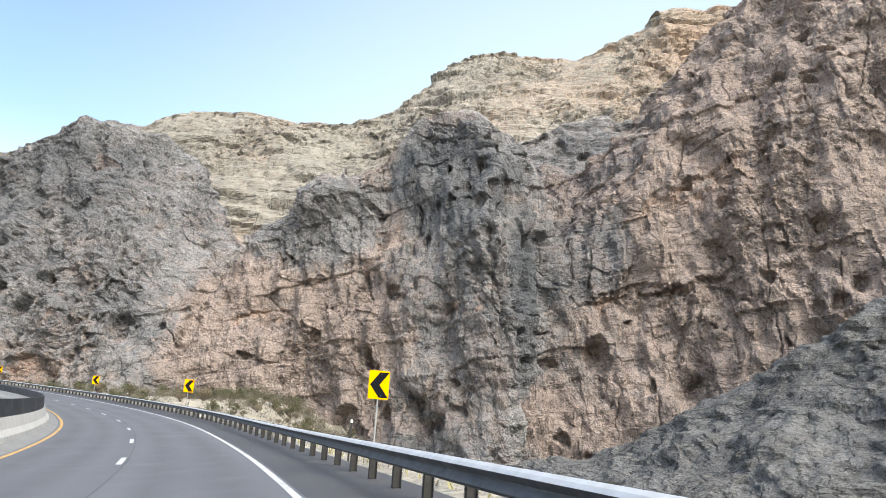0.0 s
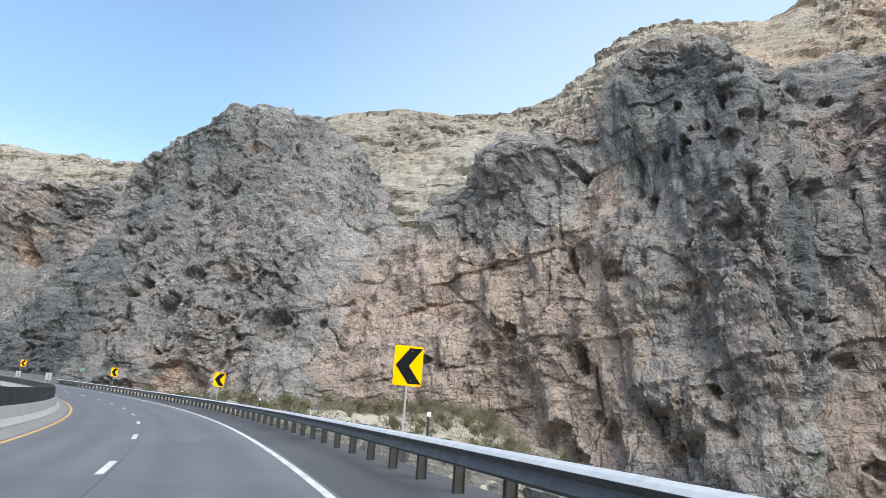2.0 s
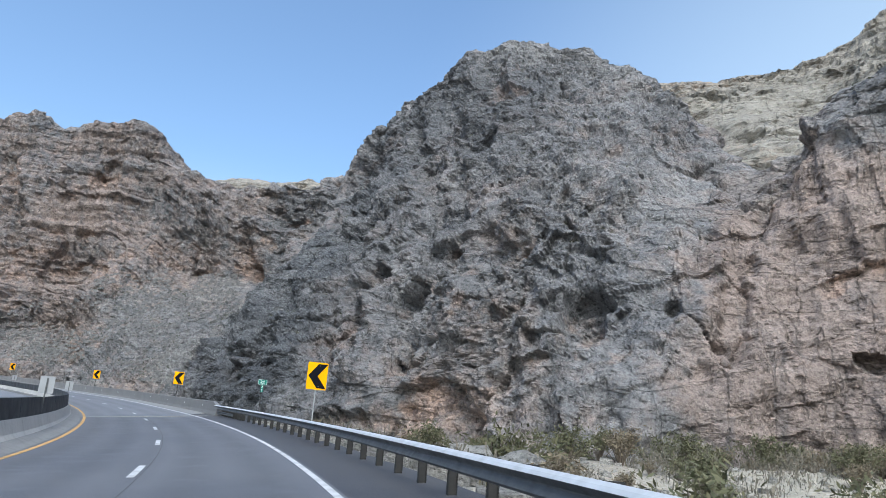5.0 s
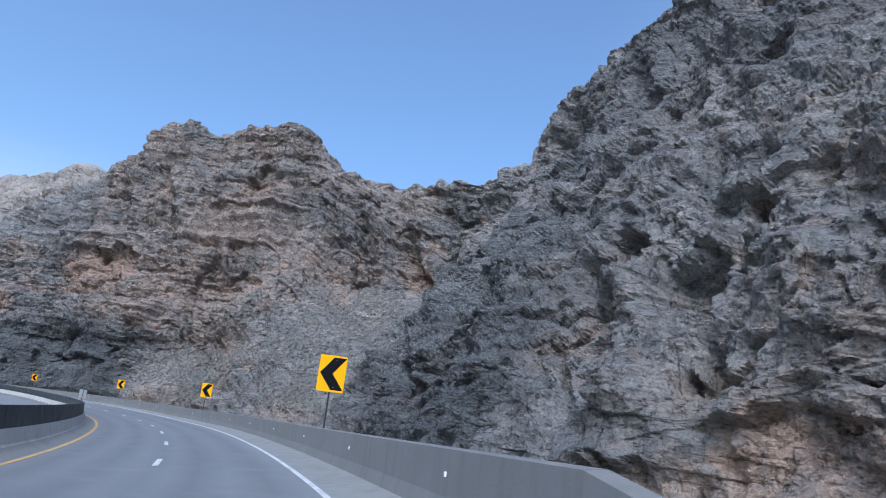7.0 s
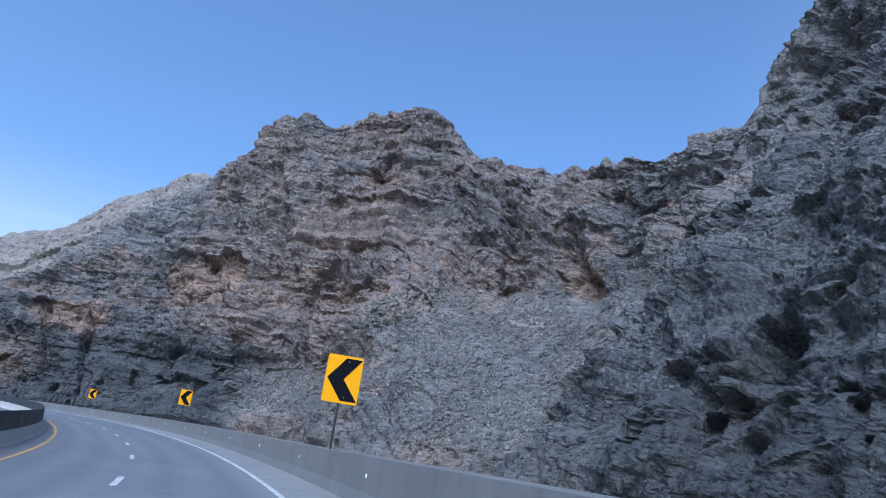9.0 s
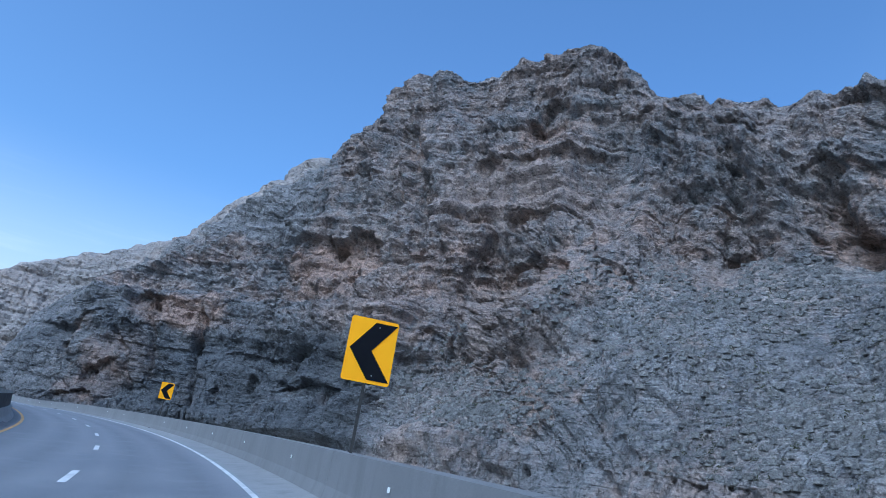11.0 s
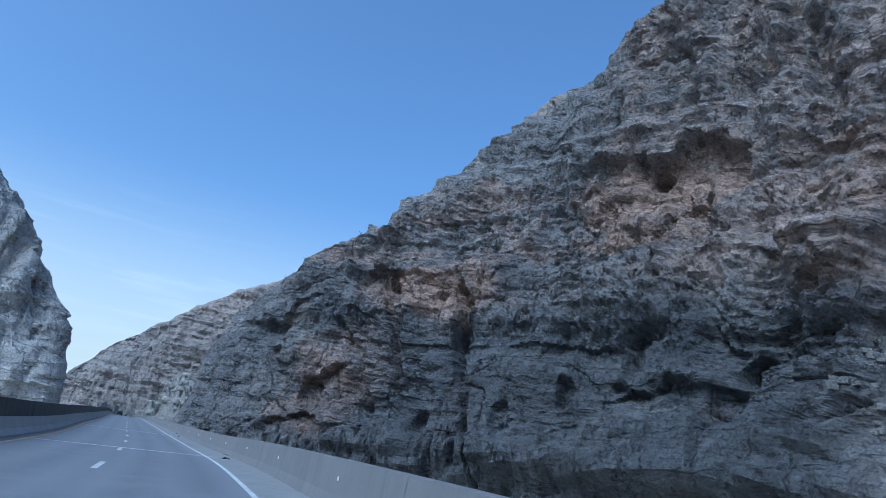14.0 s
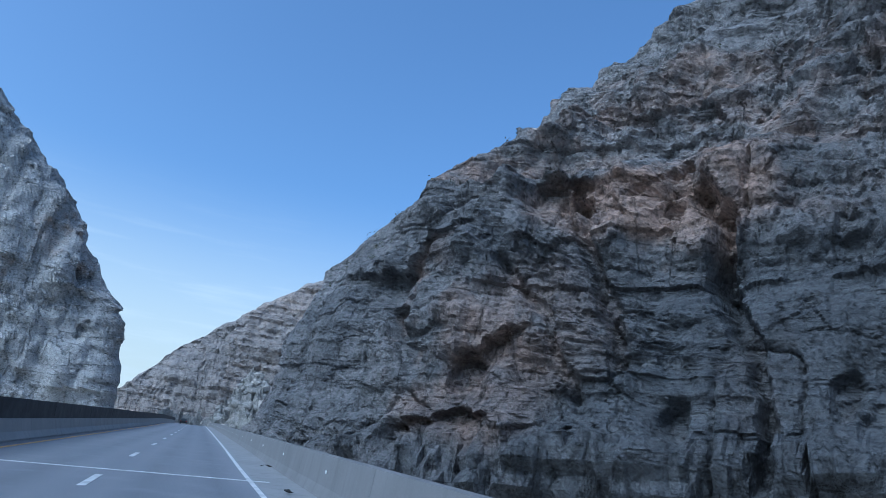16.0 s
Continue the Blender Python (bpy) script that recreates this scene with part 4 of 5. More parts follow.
calm0 = np.outer(np.interp(row, [0, 11, 17, 19, 27, 30, 36, 39, 45], [0.2, 0.3, 0.3, 0.0, 0.1, 0.25, 0.25, 0.2, 0.2]), ones).reshape(-1)
straight0 = np.outer(np.interp(row, [0, 24, 28, 45], [0.2, 0.3, 1.0, 1.0]), ones).reshape(-1)
ALONG0 = np.repeat(along_u, V0.shape[1])
W0, attrs0, P0, n0 = weather(V0, 3, 1.0, ALONG0, pocket0, (0.05, 0.02), rib0, bed0, tip0, upright0, bench0, rough0, tiers0, calm0, straight0)
# Darkness per section: the rock's own varnish plus painted shade
coat_shade_at = np.interp(np.arange(len(WALL)), [0, 6, 8, 11, 13, 18, 22, 24, 26, 28, 31, 36, 38, 45], [0.0, 0.1, 0.3, 0.25, 0.0, 0.05, 0.1, 0.2, 0.25, -0.05, -0.1, -0.05, 0.0, 0.0])
tone_at = np.concatenate([[t] * len(g) for _, g, _, t in names_in_order])
tone0 = np.interp(np.arange(V0.shape[0]), stations, tone_at)[:, None] + 0.28 * fbm(P0, 22, 3, 81).reshape(V0.shape[:2]) + 0.1 * (attrs0["rust"] - 0.25)
along0 = np.interp(np.arange(V0.shape[0]), stations, np.arange(len(WALL)))[:, None]
shade_height = V0[..., 2] + 6 * fbm(P0, 30, 3, 85).reshape(V0.shape[:2])      # below this wavy height, shade is put into the wall's colour
coat_shade0 = np.interp(np.arange(V0.shape[0]), stations, coat_shade_at)[:, None] + 0.3 * fbm(P0, 18, 4, 83).reshape(V0.shape[:2])
# Painted shade on the lower face and the massif's lower flank
coat_shade0 = coat_shade0 + 0.65 * smooth(31.5, 33.5, along0) * smooth(39.5, 38, along0) * smooth(46, 36, shade_height) + 0.4 * smooth(20, 23, along0) * smooth(28, 26, along0) * smooth(60, 45, shade_height)
# Adds the stains and the painted light and shade to the wall's colours
stain_tone, stain_shade, stain_rust = (v.reshape(V0.shape[:2]) for v in stained_shaded(ALONG0, P0))
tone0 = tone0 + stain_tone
coat_shade0 = coat_shade0 + stain_shade
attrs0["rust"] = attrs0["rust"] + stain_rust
calcite = smooth(1.2, 0.5, np.hypot((ALONG0 - 189.5) / 5.5, (P0[:, 2] - 1.5) / 8.5) + 0.6 * fbm(P0, 5, 3, 79)).reshape(V0.shape[:2])
attrs0["scree"] = attrs0["scree"] + 2.0 * calcite
tone0, coat_shade0 = tone0 - 0.6 * calcite, coat_shade0 - 0.8 * calcite
layer0 = np.outer(np.interp(row, [0, 18, 24, 28, 36, 45], [0.1, 0.15, 0.3, 0.8, 0.6, 0.2]), ones)
cliffs = []
for name, group, label, _ in names_in_order:
    first = sum(len(g) for _, g, _, _ in names_in_order[:[n for n, *_ in names_in_order].index(name)])
    last = first + len(group)
    a = stations[first] if first else 0
    b = stations[last] if last < len(stations) else V0.shape[0] - 1
    cut = slice(a, b + 1)
    ob = grid_object(name, W0[cut], ROCK, {"rust": attrs0["rust"][cut], "scree": attrs0["scree"][cut], "broken": attrs0["broken"][cut], "tone": tone0[cut], "coat_shade": coat_shade0[cut], "layered": layer0[cut]})
    cliffs.append(tagged(ob, label, "cliff", kind="structure"))


def simple_wall(name, sections, cell, seed, size, material, tone, label, pocket=0.0, behind=60.0, dip=(0.03, 0.02), coat_shade=0.1, bed=1.0, warm=0.0, upright=0.3, bench=0.2, layered=0.7, calm=0.0):
    V, _, _ = loft(sections, cell, behind=behind)
    W, at_, P, n = weather(V, seed, size, None, pocket, dip, 0.3, bed, 0.0, upright, bench, calm=calm)
    at_["tone"] = tone + 0.3 * fbm(P, 30 * size, 3, seed + 5).reshape(V.shape[:2])
    at_["tone"] += warm * smooth(-60, 140, V[..., 0])
    at_["layered"] = np.full(V.shape[:2], layered)
    at_["coat_shade"] = coat_shade + 0.3 * fbm(P, 18 * size, 4, seed + 6).reshape(V.shape[:2])
    return tagged(grid_object(name, W, material, at_), label, "cliff", kind="structure")


simple_wall("cliff_terraces", [
    (-600, 400, 60, 90, 40, 120, 80, 160, 110, 195, 130, 212), (-430, 400, 60, 90, 40, 120, 80, 155, 110, 185, 130, 196), (-320, 400, 60, 90, 40, 125, 80, 155, 110, 178, 130, 187),
    (-190, 390, 70, 90, 50, 140, 90, 185, 120, 220, 140, 230), (-125, 400, 70, 90, 50, 150, 90, 190, 112, 214, 130, 224),
    (-60, 400, 70, 90, 50, 150, 90, 192, 130, 232, 150, 245), (5, 400, 80, 90, 60, 195, 110, 258, 155, 299, 175, 308),
    (80, 400, 80, 90, 60, 195, 110, 260, 160, 306, 180, 317), (170, 400, 80, 90, 60, 205, 120, 288, 160, 346, 180, 360)],
    1.7, 203, 2.6, ROCK_PALE, 0.3, "pale yellowish terraced limestone mountain", 0.0, 150, (0.02, 0.02), 0.0, 1.3, 0.25)
simple_wall("cliff_terraces_high", [
    (165, 405, 80, 90, 60, 205, 120, 288, 158, 352, 178, 366), (270, 400, 90, 90, 60, 215, 120, 298, 160, 368, 180, 380), (420, 380, 90, 90, 60, 210, 120, 290, 160, 370, 180, 385)],
    1.9, 203, 2.6, ROCK_PALE, 0.42, "pale orange terraced limestone mountain top", 0.0, 150, (0.02, 0.02), 0.0, 1.3, 0.25)
simple_wall("cliff_middle", [
    (-20, 275, 50, 90, 8, 80, 20, 95, 30, 105, 40, 112), (22, 272, 60, 90, 10, 90, 22, 110, 34, 122, 42, 128), (50, 272, 70, 90, 10, 95, 22, 115, 34, 134, 42, 144),
    (76, 268, 75, 90, 10, 100, 24, 120, 36, 136, 46, 146), (104, 262, 80, 88, 10, 110, 26, 130, 40, 144, 52, 152), (150, 250, 80, 80, 10, 120, 26, 150, 40, 180, 60, 200)],
    1.0, 231, 1.3, ROCK, 0.3, "grey limestone ridge behind the pillar", 0.1)
SLAB_CRESTS = [(165, 95, 78), (125, 125, 56), (92, 150, 34), (80, 156, 25), (66, 166, 14), (54, 178, 6), (40, 190, -2), (26, 202, -7)]
simple_wall("cliff_slabs", [(x - 33, y - 40, -13, 50, *(v for r in (10, 22, 36, 52) for v in (r, -13 + (z + 13) * (r / 52) ** 0.9))) for x, y, z in SLAB_CRESTS],
            0.6, 251, 1.0, ROCK_BLUE, 0.3, "sloping blue-grey rock slabs with loose stones", 0.0, upright=0.8, bench=0.15, dip=(0.3, 0.1), layered=0.15, bed=0.5, calm=0.45)
simple_wall("cliff_far_ridge", [
    (-398, 280, 40, 90, 6, 66, 10, 82, 14, 92, 20, 98), (-420, 258, 34, 90, 6, 66, 12, 84, 18, 95, 26, 104),
    (-440, 242, 30, 90, 6, 68, 12, 92, 20, 111, 30, 124), (-490, 241, 28, 90, 6, 71, 12, 97, 20, 116, 32, 132), (-580, 236, 26, 90, 8, 74, 16, 104, 24, 126, 38, 146),
    (-640, 230, 25, 94, 8, 72, 16, 102, 26, 124, 42, 142), (-700, 226, 24, 112, 8, 62, 18, 96, 28, 128, 40, 150), (-742, 206, 23, 150, 6, 60, 14, 94, 24, 122, 36, 141),
    (-752, 185, 23, 175, 5, 53, 12, 82, 20, 106, 28, 123), (-754, 163, 23, 180, 5, 49, 11, 76, 18, 95, 26, 109), (-756, 142, 22, 180, 4, 45, 9, 64, 16, 81, 24, 91)],
    1.4, 271, 1.5, ROCK_FAR, 0.4, "brownish-grey limestone ridge closing the gorge", 0.0, layered=0.25, calm=0.6)
simple_wall("cliff_far_nose", [
    (-756, 142, 22, 180, 4, 45, 9, 64, 16, 81, 24, 91), (-758, 114, 22, 182, 4, 41, 8, 58, 14, 68, 22, 74), (-760, 101, 22, 185, 3, 35, 6, 46, 10, 53, 16, 57), (-761, 91, 22, 200, 2, 29, 3, 35, 5, 40, 9, 43),
    (-772, 86, 22, 250, 2, 28, 4, 33, 8, 38, 14, 41), (-800, 84, 22, 270, 2, 28, 4, 33, 8, 37, 20, 42)],
    1.1, 281, 1.2, ROCK_FAR, 0.36, "low rounded nose of grey limestone", layered=0.45, calm=0.6)
simple_wall("cliff_left", [
    (-643, 92, 18, 262, 2, 32, 4, 46, 8, 54, 18, 60), (-588, 117, 18, 255, 1, 32, 3, 46, 6, 56, 14, 62), (-552, 136, 18, 232, 2, 34, 6, 48, 12, 58, 22, 64),
    (-542, 126, 18, 205, 2, 38, 6, 56, 12, 66, 22, 73), (-536, 112, 18, 192, 2, 40, 4, 60, 8, 78, 18, 87), (-529, 94, 18, 186, 2, 45, 5, 72, 10, 94, 24, 104),
    (-518, 70, 18, 182, 5, 50, 10, 88, 16, 110, 30, 122), (-503, 15, 18, 172, 5, 55, 12, 95, 20, 125, 40, 145)],
    0.9, 291, 1.1, ROCK_LIGHT, 0.12, "pale grey limestone cliff across the opposite lanes", 0.03, coat_shade=-0.05, layered=0.05, upright=0.9, bench=0.0, bed=0.35, calm=0.3)

# ---- ground ----
GROUND_LINE, GROUND_S = LINE[::3], LINE_S[::3]
GROUND_RIGHT = road_frame(GROUND_S)[2]


def ground_height(x, y):
    P = np.column_stack([x, y])
    zr, dist, sta, fall = (np.zeros(len(P)) for _ in range(4))
    pts, ss, right = GROUND_LINE, GROUND_S, GROUND_RIGHT
    for a in range(0, len(P), 8000):
        q = P[a:a + 8000]
        d2 = ((q[:, None] - pts[None, :, :2]) ** 2).sum(2)
        i = d2.argmin(1)
        lateral = ((q - pts[i, :2]) * right[i, :2]).sum(1)
        full = np.sqrt(d2[np.arange(len(q)), i])
        dist[a:a + 8000] = np.where(lateral >= 0, full, -full)
        zr[a:a + 8000] = pts[i, 2]
        sta[a:a + 8000] = ss[i]
        fall[a:a + 8000] = right[i, 2]
    Q = np.column_stack([x, y, np.zeros(len(P))])
    z = zr + np.clip(dist, -22, 6) * fall - 0.9 - 0.5 * smooth(-6.5, -9, dist)
    z += 0.45 * smooth(3.6, 4.6, dist) - (1.3 + 3.0 * smooth(110, 60, sta)) * smooth(7, 15, dist) + 0.06 * np.clip(dist - 16, 0, 400)
    z += smooth(6, 25, dist) * (0.9 * fbm(Q, 14, 4, 401) + 0.35 * fbm(Q, 3.5, 3, 402))
    z -= smooth(5, 22, dist) * 21 * np.exp(-((x - 32) / 70) ** 2 - ((y - 125) / 75) ** 2)
    z -= smooth(8, 25, dist) * 13 * np.exp(-((x - 6) / 38) ** 2 - ((y - 168) / 45) ** 2)
    z -= 9 * smooth(-52, -28, x) * smooth(8, 20, dist) * np.exp(-((y - 208) / 34) ** 2)
    z -= 6.0 * smooth(3.5, 6.0, dist) * smooth(186, 200, sta)
    z -= 4.0 * smooth(-23, -40, dist)
    z += smooth(300, 1500, np.abs(dist)) * 6 * fbm(Q, 400, 3, 404)
    return z


def ground_lines(lo, hi, step, far):
    core = np.arange(lo, hi + step, step)
    grow = []
    w, v = step, 0.0
    while v < far:
        w *= 1.25
        v += w
        grow.append(v)
    g = np.array(grow)
    return np.concatenate([lo - g[::-1], core, hi + g])


gx, gy = ground_lines(-440, 130, 1.6, 4300), ground_lines(-40, 270, 1.6, 4300)
GX, GY = np.meshgrid(gx, gy)
GZ = ground_height(GX.ravel(), GY.ravel()).reshape(GX.shape)
tagged(grid_object("ground", np.stack([GX, GY, GZ], -1), GROUND), "pale desert gravel and sand with scattered stones", "ground", kind="structure")

# ---- the road ----
SPLIT = 192.4                            # asphalt before, bridge deck after


def road_sheet(name, s0, s1, material, label):
    d = [-8.6, -7.4, -6.2, -5.6, -4.9, -4.1, -3.3, -2.6, -2.0, -1.5, -0.9, -0.1, 0.7, 1.3, 1.75]
    wheel = [0, 0, 0, 0.2, 0.8, 0.25, 0.8, 0.2, 0.5, 0.2, 0.8, 0.25, 0.8, 0.1, 0]
    ob = sweep(name, [(v, 0.0) for v in d], s0, s1, material, 1.5, False, attrs={"wheel": wheel}, shade=True)
    return tagged(ob, label, "road", kind="structure")


road = road_sheet("road", -50, SPLIT, ASPHALT, "worn grey asphalt lanes with tyre marks")
bridge = road_sheet("bridge_deck", SPLIT, S_MAX, DECK, "pale grooved concrete bridge deck")
sweep("shoulder", [(1.7, -0.35), (3.9, -0.35), (3.9, -0.06), (3.2, -0.012), (1.7, -0.004)], -50, SPLIT + 4, SHOULDER, 2.0, True, road, "dark rough asphalt shoulder")
sweep("gutter", [(1.72, -0.3), (2.95, -0.3), (2.95, 0.05), (2.3, 0.012), (1.72, -0.006)], SPLIT + 4, S_MAX, CURB, 2.0, True, bridge, "pale concrete gutter strip")
sweep("road_edge_line", [(1.55, -0.02), (1.68, -0.02), (1.68, 0.006), (1.55, 0.006)], -50, S_MAX, LINE_WHITE, 1.5, True, road, "solid white painted edge line")
sweep("yellow_line", [(-5.8, -0.02), (-5.64, -0.02), (-5.64, 0.008), (-5.8, 0.008)], -50, S_MAX, LINE_YELLOW, 1.5, True, road, "solid yellow painted median line")
s = 70.1 - 11.65 * 10
while s < 640:
    sweep("lane_dash", [(-2.09, -0.02), (-1.93, -0.02), (-1.93, 0.006), (-2.09, 0.006)], s, s + 2.95, LINE_WHITE, 1.0, True, road if s < SPLIT else bridge)
    s += 11.65
sweep("seam", [(-1.862, -0.02), (-1.842, -0.02), (-1.842, 0.004), (-1.862, 0.004)], -50, SPLIT, SEAM, 2.0, True, road, "dark tarred joint between the lanes")
for s in (SPLIT, 399.5, 436.0):
    sweep("bridge_joint", [(-8.0, -0.05), (2.6, -0.05), (2.6, 0.007), (-8.0, 0.007)], s, s + 0.22, LINE_WHITE if s > 300 else CURB, 0.22, True, bridge, "expansion joint across the deck")

# ---- the median: gutter, barrier and glare screen; the opposite lanes ----
def median_shift(ss):
    return np.interp(ss, [0, 190, 260, 420], [1.1, 1.15, 1.35, 1.4])


def median_lift(ss):
    return np.interp(ss, [30, 100, 190, 255, 400], [0.34, 0.14, 0.0, -0.12, 0.0])


sweep("median_gutter", [(-7.2, -0.3), (-5.95, -0.3), (-5.95, 0.004), (-6.25, 0.1), (-6.6, 0.24), (-7.2, 0.24)], -50, 330, CURB, 2.0, True, road, "pale concrete gutter sloping up to the barrier")
sweep("median_gutter", [(-7.2, -0.3), (-5.95, -0.3), (-5.95, 0.004), (-6.5, 0.03), (-7.2, 0.06)], 330, S_MAX, CURB, 2.0, True, bridge, "pale concrete gutter strip")
BARRIER_L = [(-8.35, -0.6), (-7.62, -0.6), (-7.62, 0.08), (-7.8, 0.33), (-7.9, 0.8), (-8.1, 0.8), (-8.2, 0.33), (-8.35, 0.08)]
median = empty("median_barrier", Matrix(), "weathered concrete median barrier topped with a dark glare screen", "barrier")
s = -50.0
while s < 640:
    sweep("barrier_segment", BARRIER_L, s, min(s + 11.97, S_MAX), CONCRETE, 2.0, True, median, "", shift=median_shift, lift=median_lift)
    sweep("glare_screen", [(-8.04, 0.8), (-7.97, 0.8), (-7.97, 1.54), (-8.04, 1.54)], s + 0.02, min(s + 11.96, S_MAX), SCREEN, 2.0, True, median, "dark grey glare screen panel", shift=median_shift, lift=median_lift)
    s += 12.0
sweep("opposite_lanes", [(-20.5, -0.02), (-14.0, -0.01), (-8.3, 0.0)], -50, S_MAX, DECK, 2.0, False, None, attrs={"wheel": [0, 0.3, 0]})
tagged(bpy.data.objects["opposite_lanes"], "pale concrete lanes of the opposite roadway", "road", kind="structure")
far_rail = empty("outer_barrier", Matrix(), "weathered concrete barrier along the opposite lanes", "barrier")
s = -50.0
while s < 640:
    sweep("barrier_segment", [(-20.9, -0.6), (-20.3, -0.6), (-20.3, 0.1), (-20.45, 0.35), (-20.5, 0.85), (-20.75, 0.85), (-20.9, 0.1)], s, s + 11.97, CONCRETE, 3.0, True, far_rail)
    s += 12.0

# ---- parapet on the outer side of the bridge ----
PARAPET_FROM = 193.6
parapet = empty("concrete_parapet", Matrix(), "grey concrete parapet with reflector tabs and open joints", "barrier")
PROFILE_R = [(2.86, -0.3), (2.86, 0.05), (2.95, 0.3), (3.04, 0.98), (3.3, 0.98), (3.34, 0.3), (3.4, -0.3)]
s = PARAPET_FROM
while s < 640:
    sweep("parapet_segment", PROFILE_R, s, s + 8.97, PARAPET, 1.5, True, parapet)
    for k in (4.5,):
        bm = box(bmesh.new(), (0.02, 0.09, 0.08), Matrix(), 0.005)
        tab = part("reflector_tab", bm, SIGN_WHITE, parapet, "small white reflector tab")
        tab.matrix_world = road_pose(s + k, 2.965, 0.62)
    s += 9.0
# the parapet's end slopes down to the guardrail
n0_, n1_ = 6, len(PROFILE_R)
ss = np.linspace(PARAPET_FROM - 2.2, PARAPET_FROM - 0.03, n0_)
rows = [[tuple(road_point(v, d, min(h, 0.62 + 0.36 * (v - ss[0]) / 2.17))[0]) for d, h in PROFILE_R] for v in ss]
verts = [p for r in rows for p in r]
faces = [(i * n1_ + j, i * n1_ + (j + 1) % n1_, (i + 1) * n1_ + (j + 1) % n1_, (i + 1) * n1_ + j) for i in range(n0_ - 1) for j in range(n1_)]
faces += [tuple(range(n1_ - 1, -1, -1)), tuple((n0_ - 1) * n1_ + j for j in range(n1_))]
mesh_object("parapet_end", verts, faces, PARAPET, parent=parapet, label="sloped concrete end block")

# ---- guardrail ----
guardrail = empty("guardrail", Matrix(), "galvanised steel guardrail on dark posts along the shoulder", "guardrail")
W_BEAM = [(0.0, 0.31), (0.05, 0.285), (0.085, 0.25), (0.05, 0.205), (0.015, 0.165), (0.015, 0.145), (0.05, 0.105), (0.085, 0.06), (0.05, 0.025), (0.0, 0.0)]
FACE_D, RAIL_H = 3.06, 0.45
beam = [(FACE_D - a, RAIL_H + b) for a, b in W_BEAM] + [(FACE_D - a + 0.006, RAIL_H + b) for a, b in reversed(W_BEAM)]
s = -50.0
while s < PARAPET_FROM - 2:
    e = min(s + 7.62, PARAPET_FROM - 1.0)
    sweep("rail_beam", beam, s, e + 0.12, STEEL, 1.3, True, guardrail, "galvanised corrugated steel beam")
    # Thin added strip that carries the painted sky light along the beam's top
    sweep("top_fold", [(FACE_D + 0.008, RAIL_H + 0.314), (FACE_D - 0.05, RAIL_H + 0.289), (FACE_D - 0.089, RAIL_H + 0.252), (FACE_D - 0.05, RAIL_H + 0.286), (FACE_D + 0.008, RAIL_H + 0.311)], s, e, STEEL_SKYLIT, 1.3, True, guardrail, "upper fold of the steel beam, coloured pale as if lit by the sky")
    s += 7.62
sweep("rub_rail", [(FACE_D - a * 0.7, 0.16 + b * 0.6) for a, b in W_BEAM] + [(FACE_D - a * 0.7 + 0.006, 0.16 + b * 0.6) for a, b in reversed(W_BEAM)], PARAPET_FROM - 9, PARAPET_FROM - 1.0, STEEL, 1.3, True, guardrail, "galvanised lower rail")
bm = bmesh.new()
for dx, w, t in ((-0.07, 0.012, 0.11), (0.07, 0.012, 0.11), (0.0, 0.14, 0.01)):
    box(bm, (w, t, 1.5), Matrix.Translation((dx, 0, -0.07)))
post_mesh = part("post", bm, STEEL_DARK).data
bm = box(bmesh.new(), (0.19, 0.13, 0.3), Matrix(), 0.012)
block_mesh = part("spacer_block", bm, STEEL_DARK).data
for name in ("post", "spacer_block"):
    bpy.data.objects.remove(bpy.data.objects[name])
s = -48.0
while s < PARAPET_FROM - 2:
    share("post", post_mesh, guardrail, road_pose(s, FACE_D + 0.29, 0.0), "dark weathered steel post" if s < -47 else "")
    share("spacer_block", block_mesh, guardrail, road_pose(s, FACE_D + 0.11, 0.6))
    s += 1.905 if s < PARAPET_FROM - 12 else 0.95

# ---- signs ----
def rounded_plate(w, h, t, r=0.05):
    bm = bmesh.new()
    pts = []
    for cx, cz, a0 in ((w / 2 - r, h / 2 - r, 0), (-w / 2 + r, h / 2 - r, 90), (-w / 2 + r, -h / 2 + r, 180), (w / 2 - r, -h / 2 + r, 270)):
        for k in range(4):
            a = radians(a0 + 30 * k)
            pts.append((cx + r * math.cos(a), cz + r * math.sin(a)))
    f = bm.faces.new([bm.verts.new((x, 0, z)) for x, z in pts])
    made = bmesh.ops.extrude_face_region(bm, geom=[f])
    bmesh.ops.translate(bm, verts=[v for v in made["geom"] if isinstance(v, bmesh.types.BMVert)], vec=(0, t, 0))
    bmesh.ops.recalc_face_normals(bm, faces=bm.faces)
    return bm


def plate(points, y0, y1):
    bm = bmesh.new()
    f = bm.faces.new([bm.verts.new((x, y0, z)) for x, z in points])
    made = bmesh.ops.extrude_face_region(bm, geom=[f])
    bmesh.ops.translate(bm, verts=[v for v in made["geom"] if isinstance(v, bmesh.types.BMVert)], vec=(0, y1 - y0, 0))
    bmesh.ops.recalc_face_normals(bm, faces=bm.faces)
    return bm


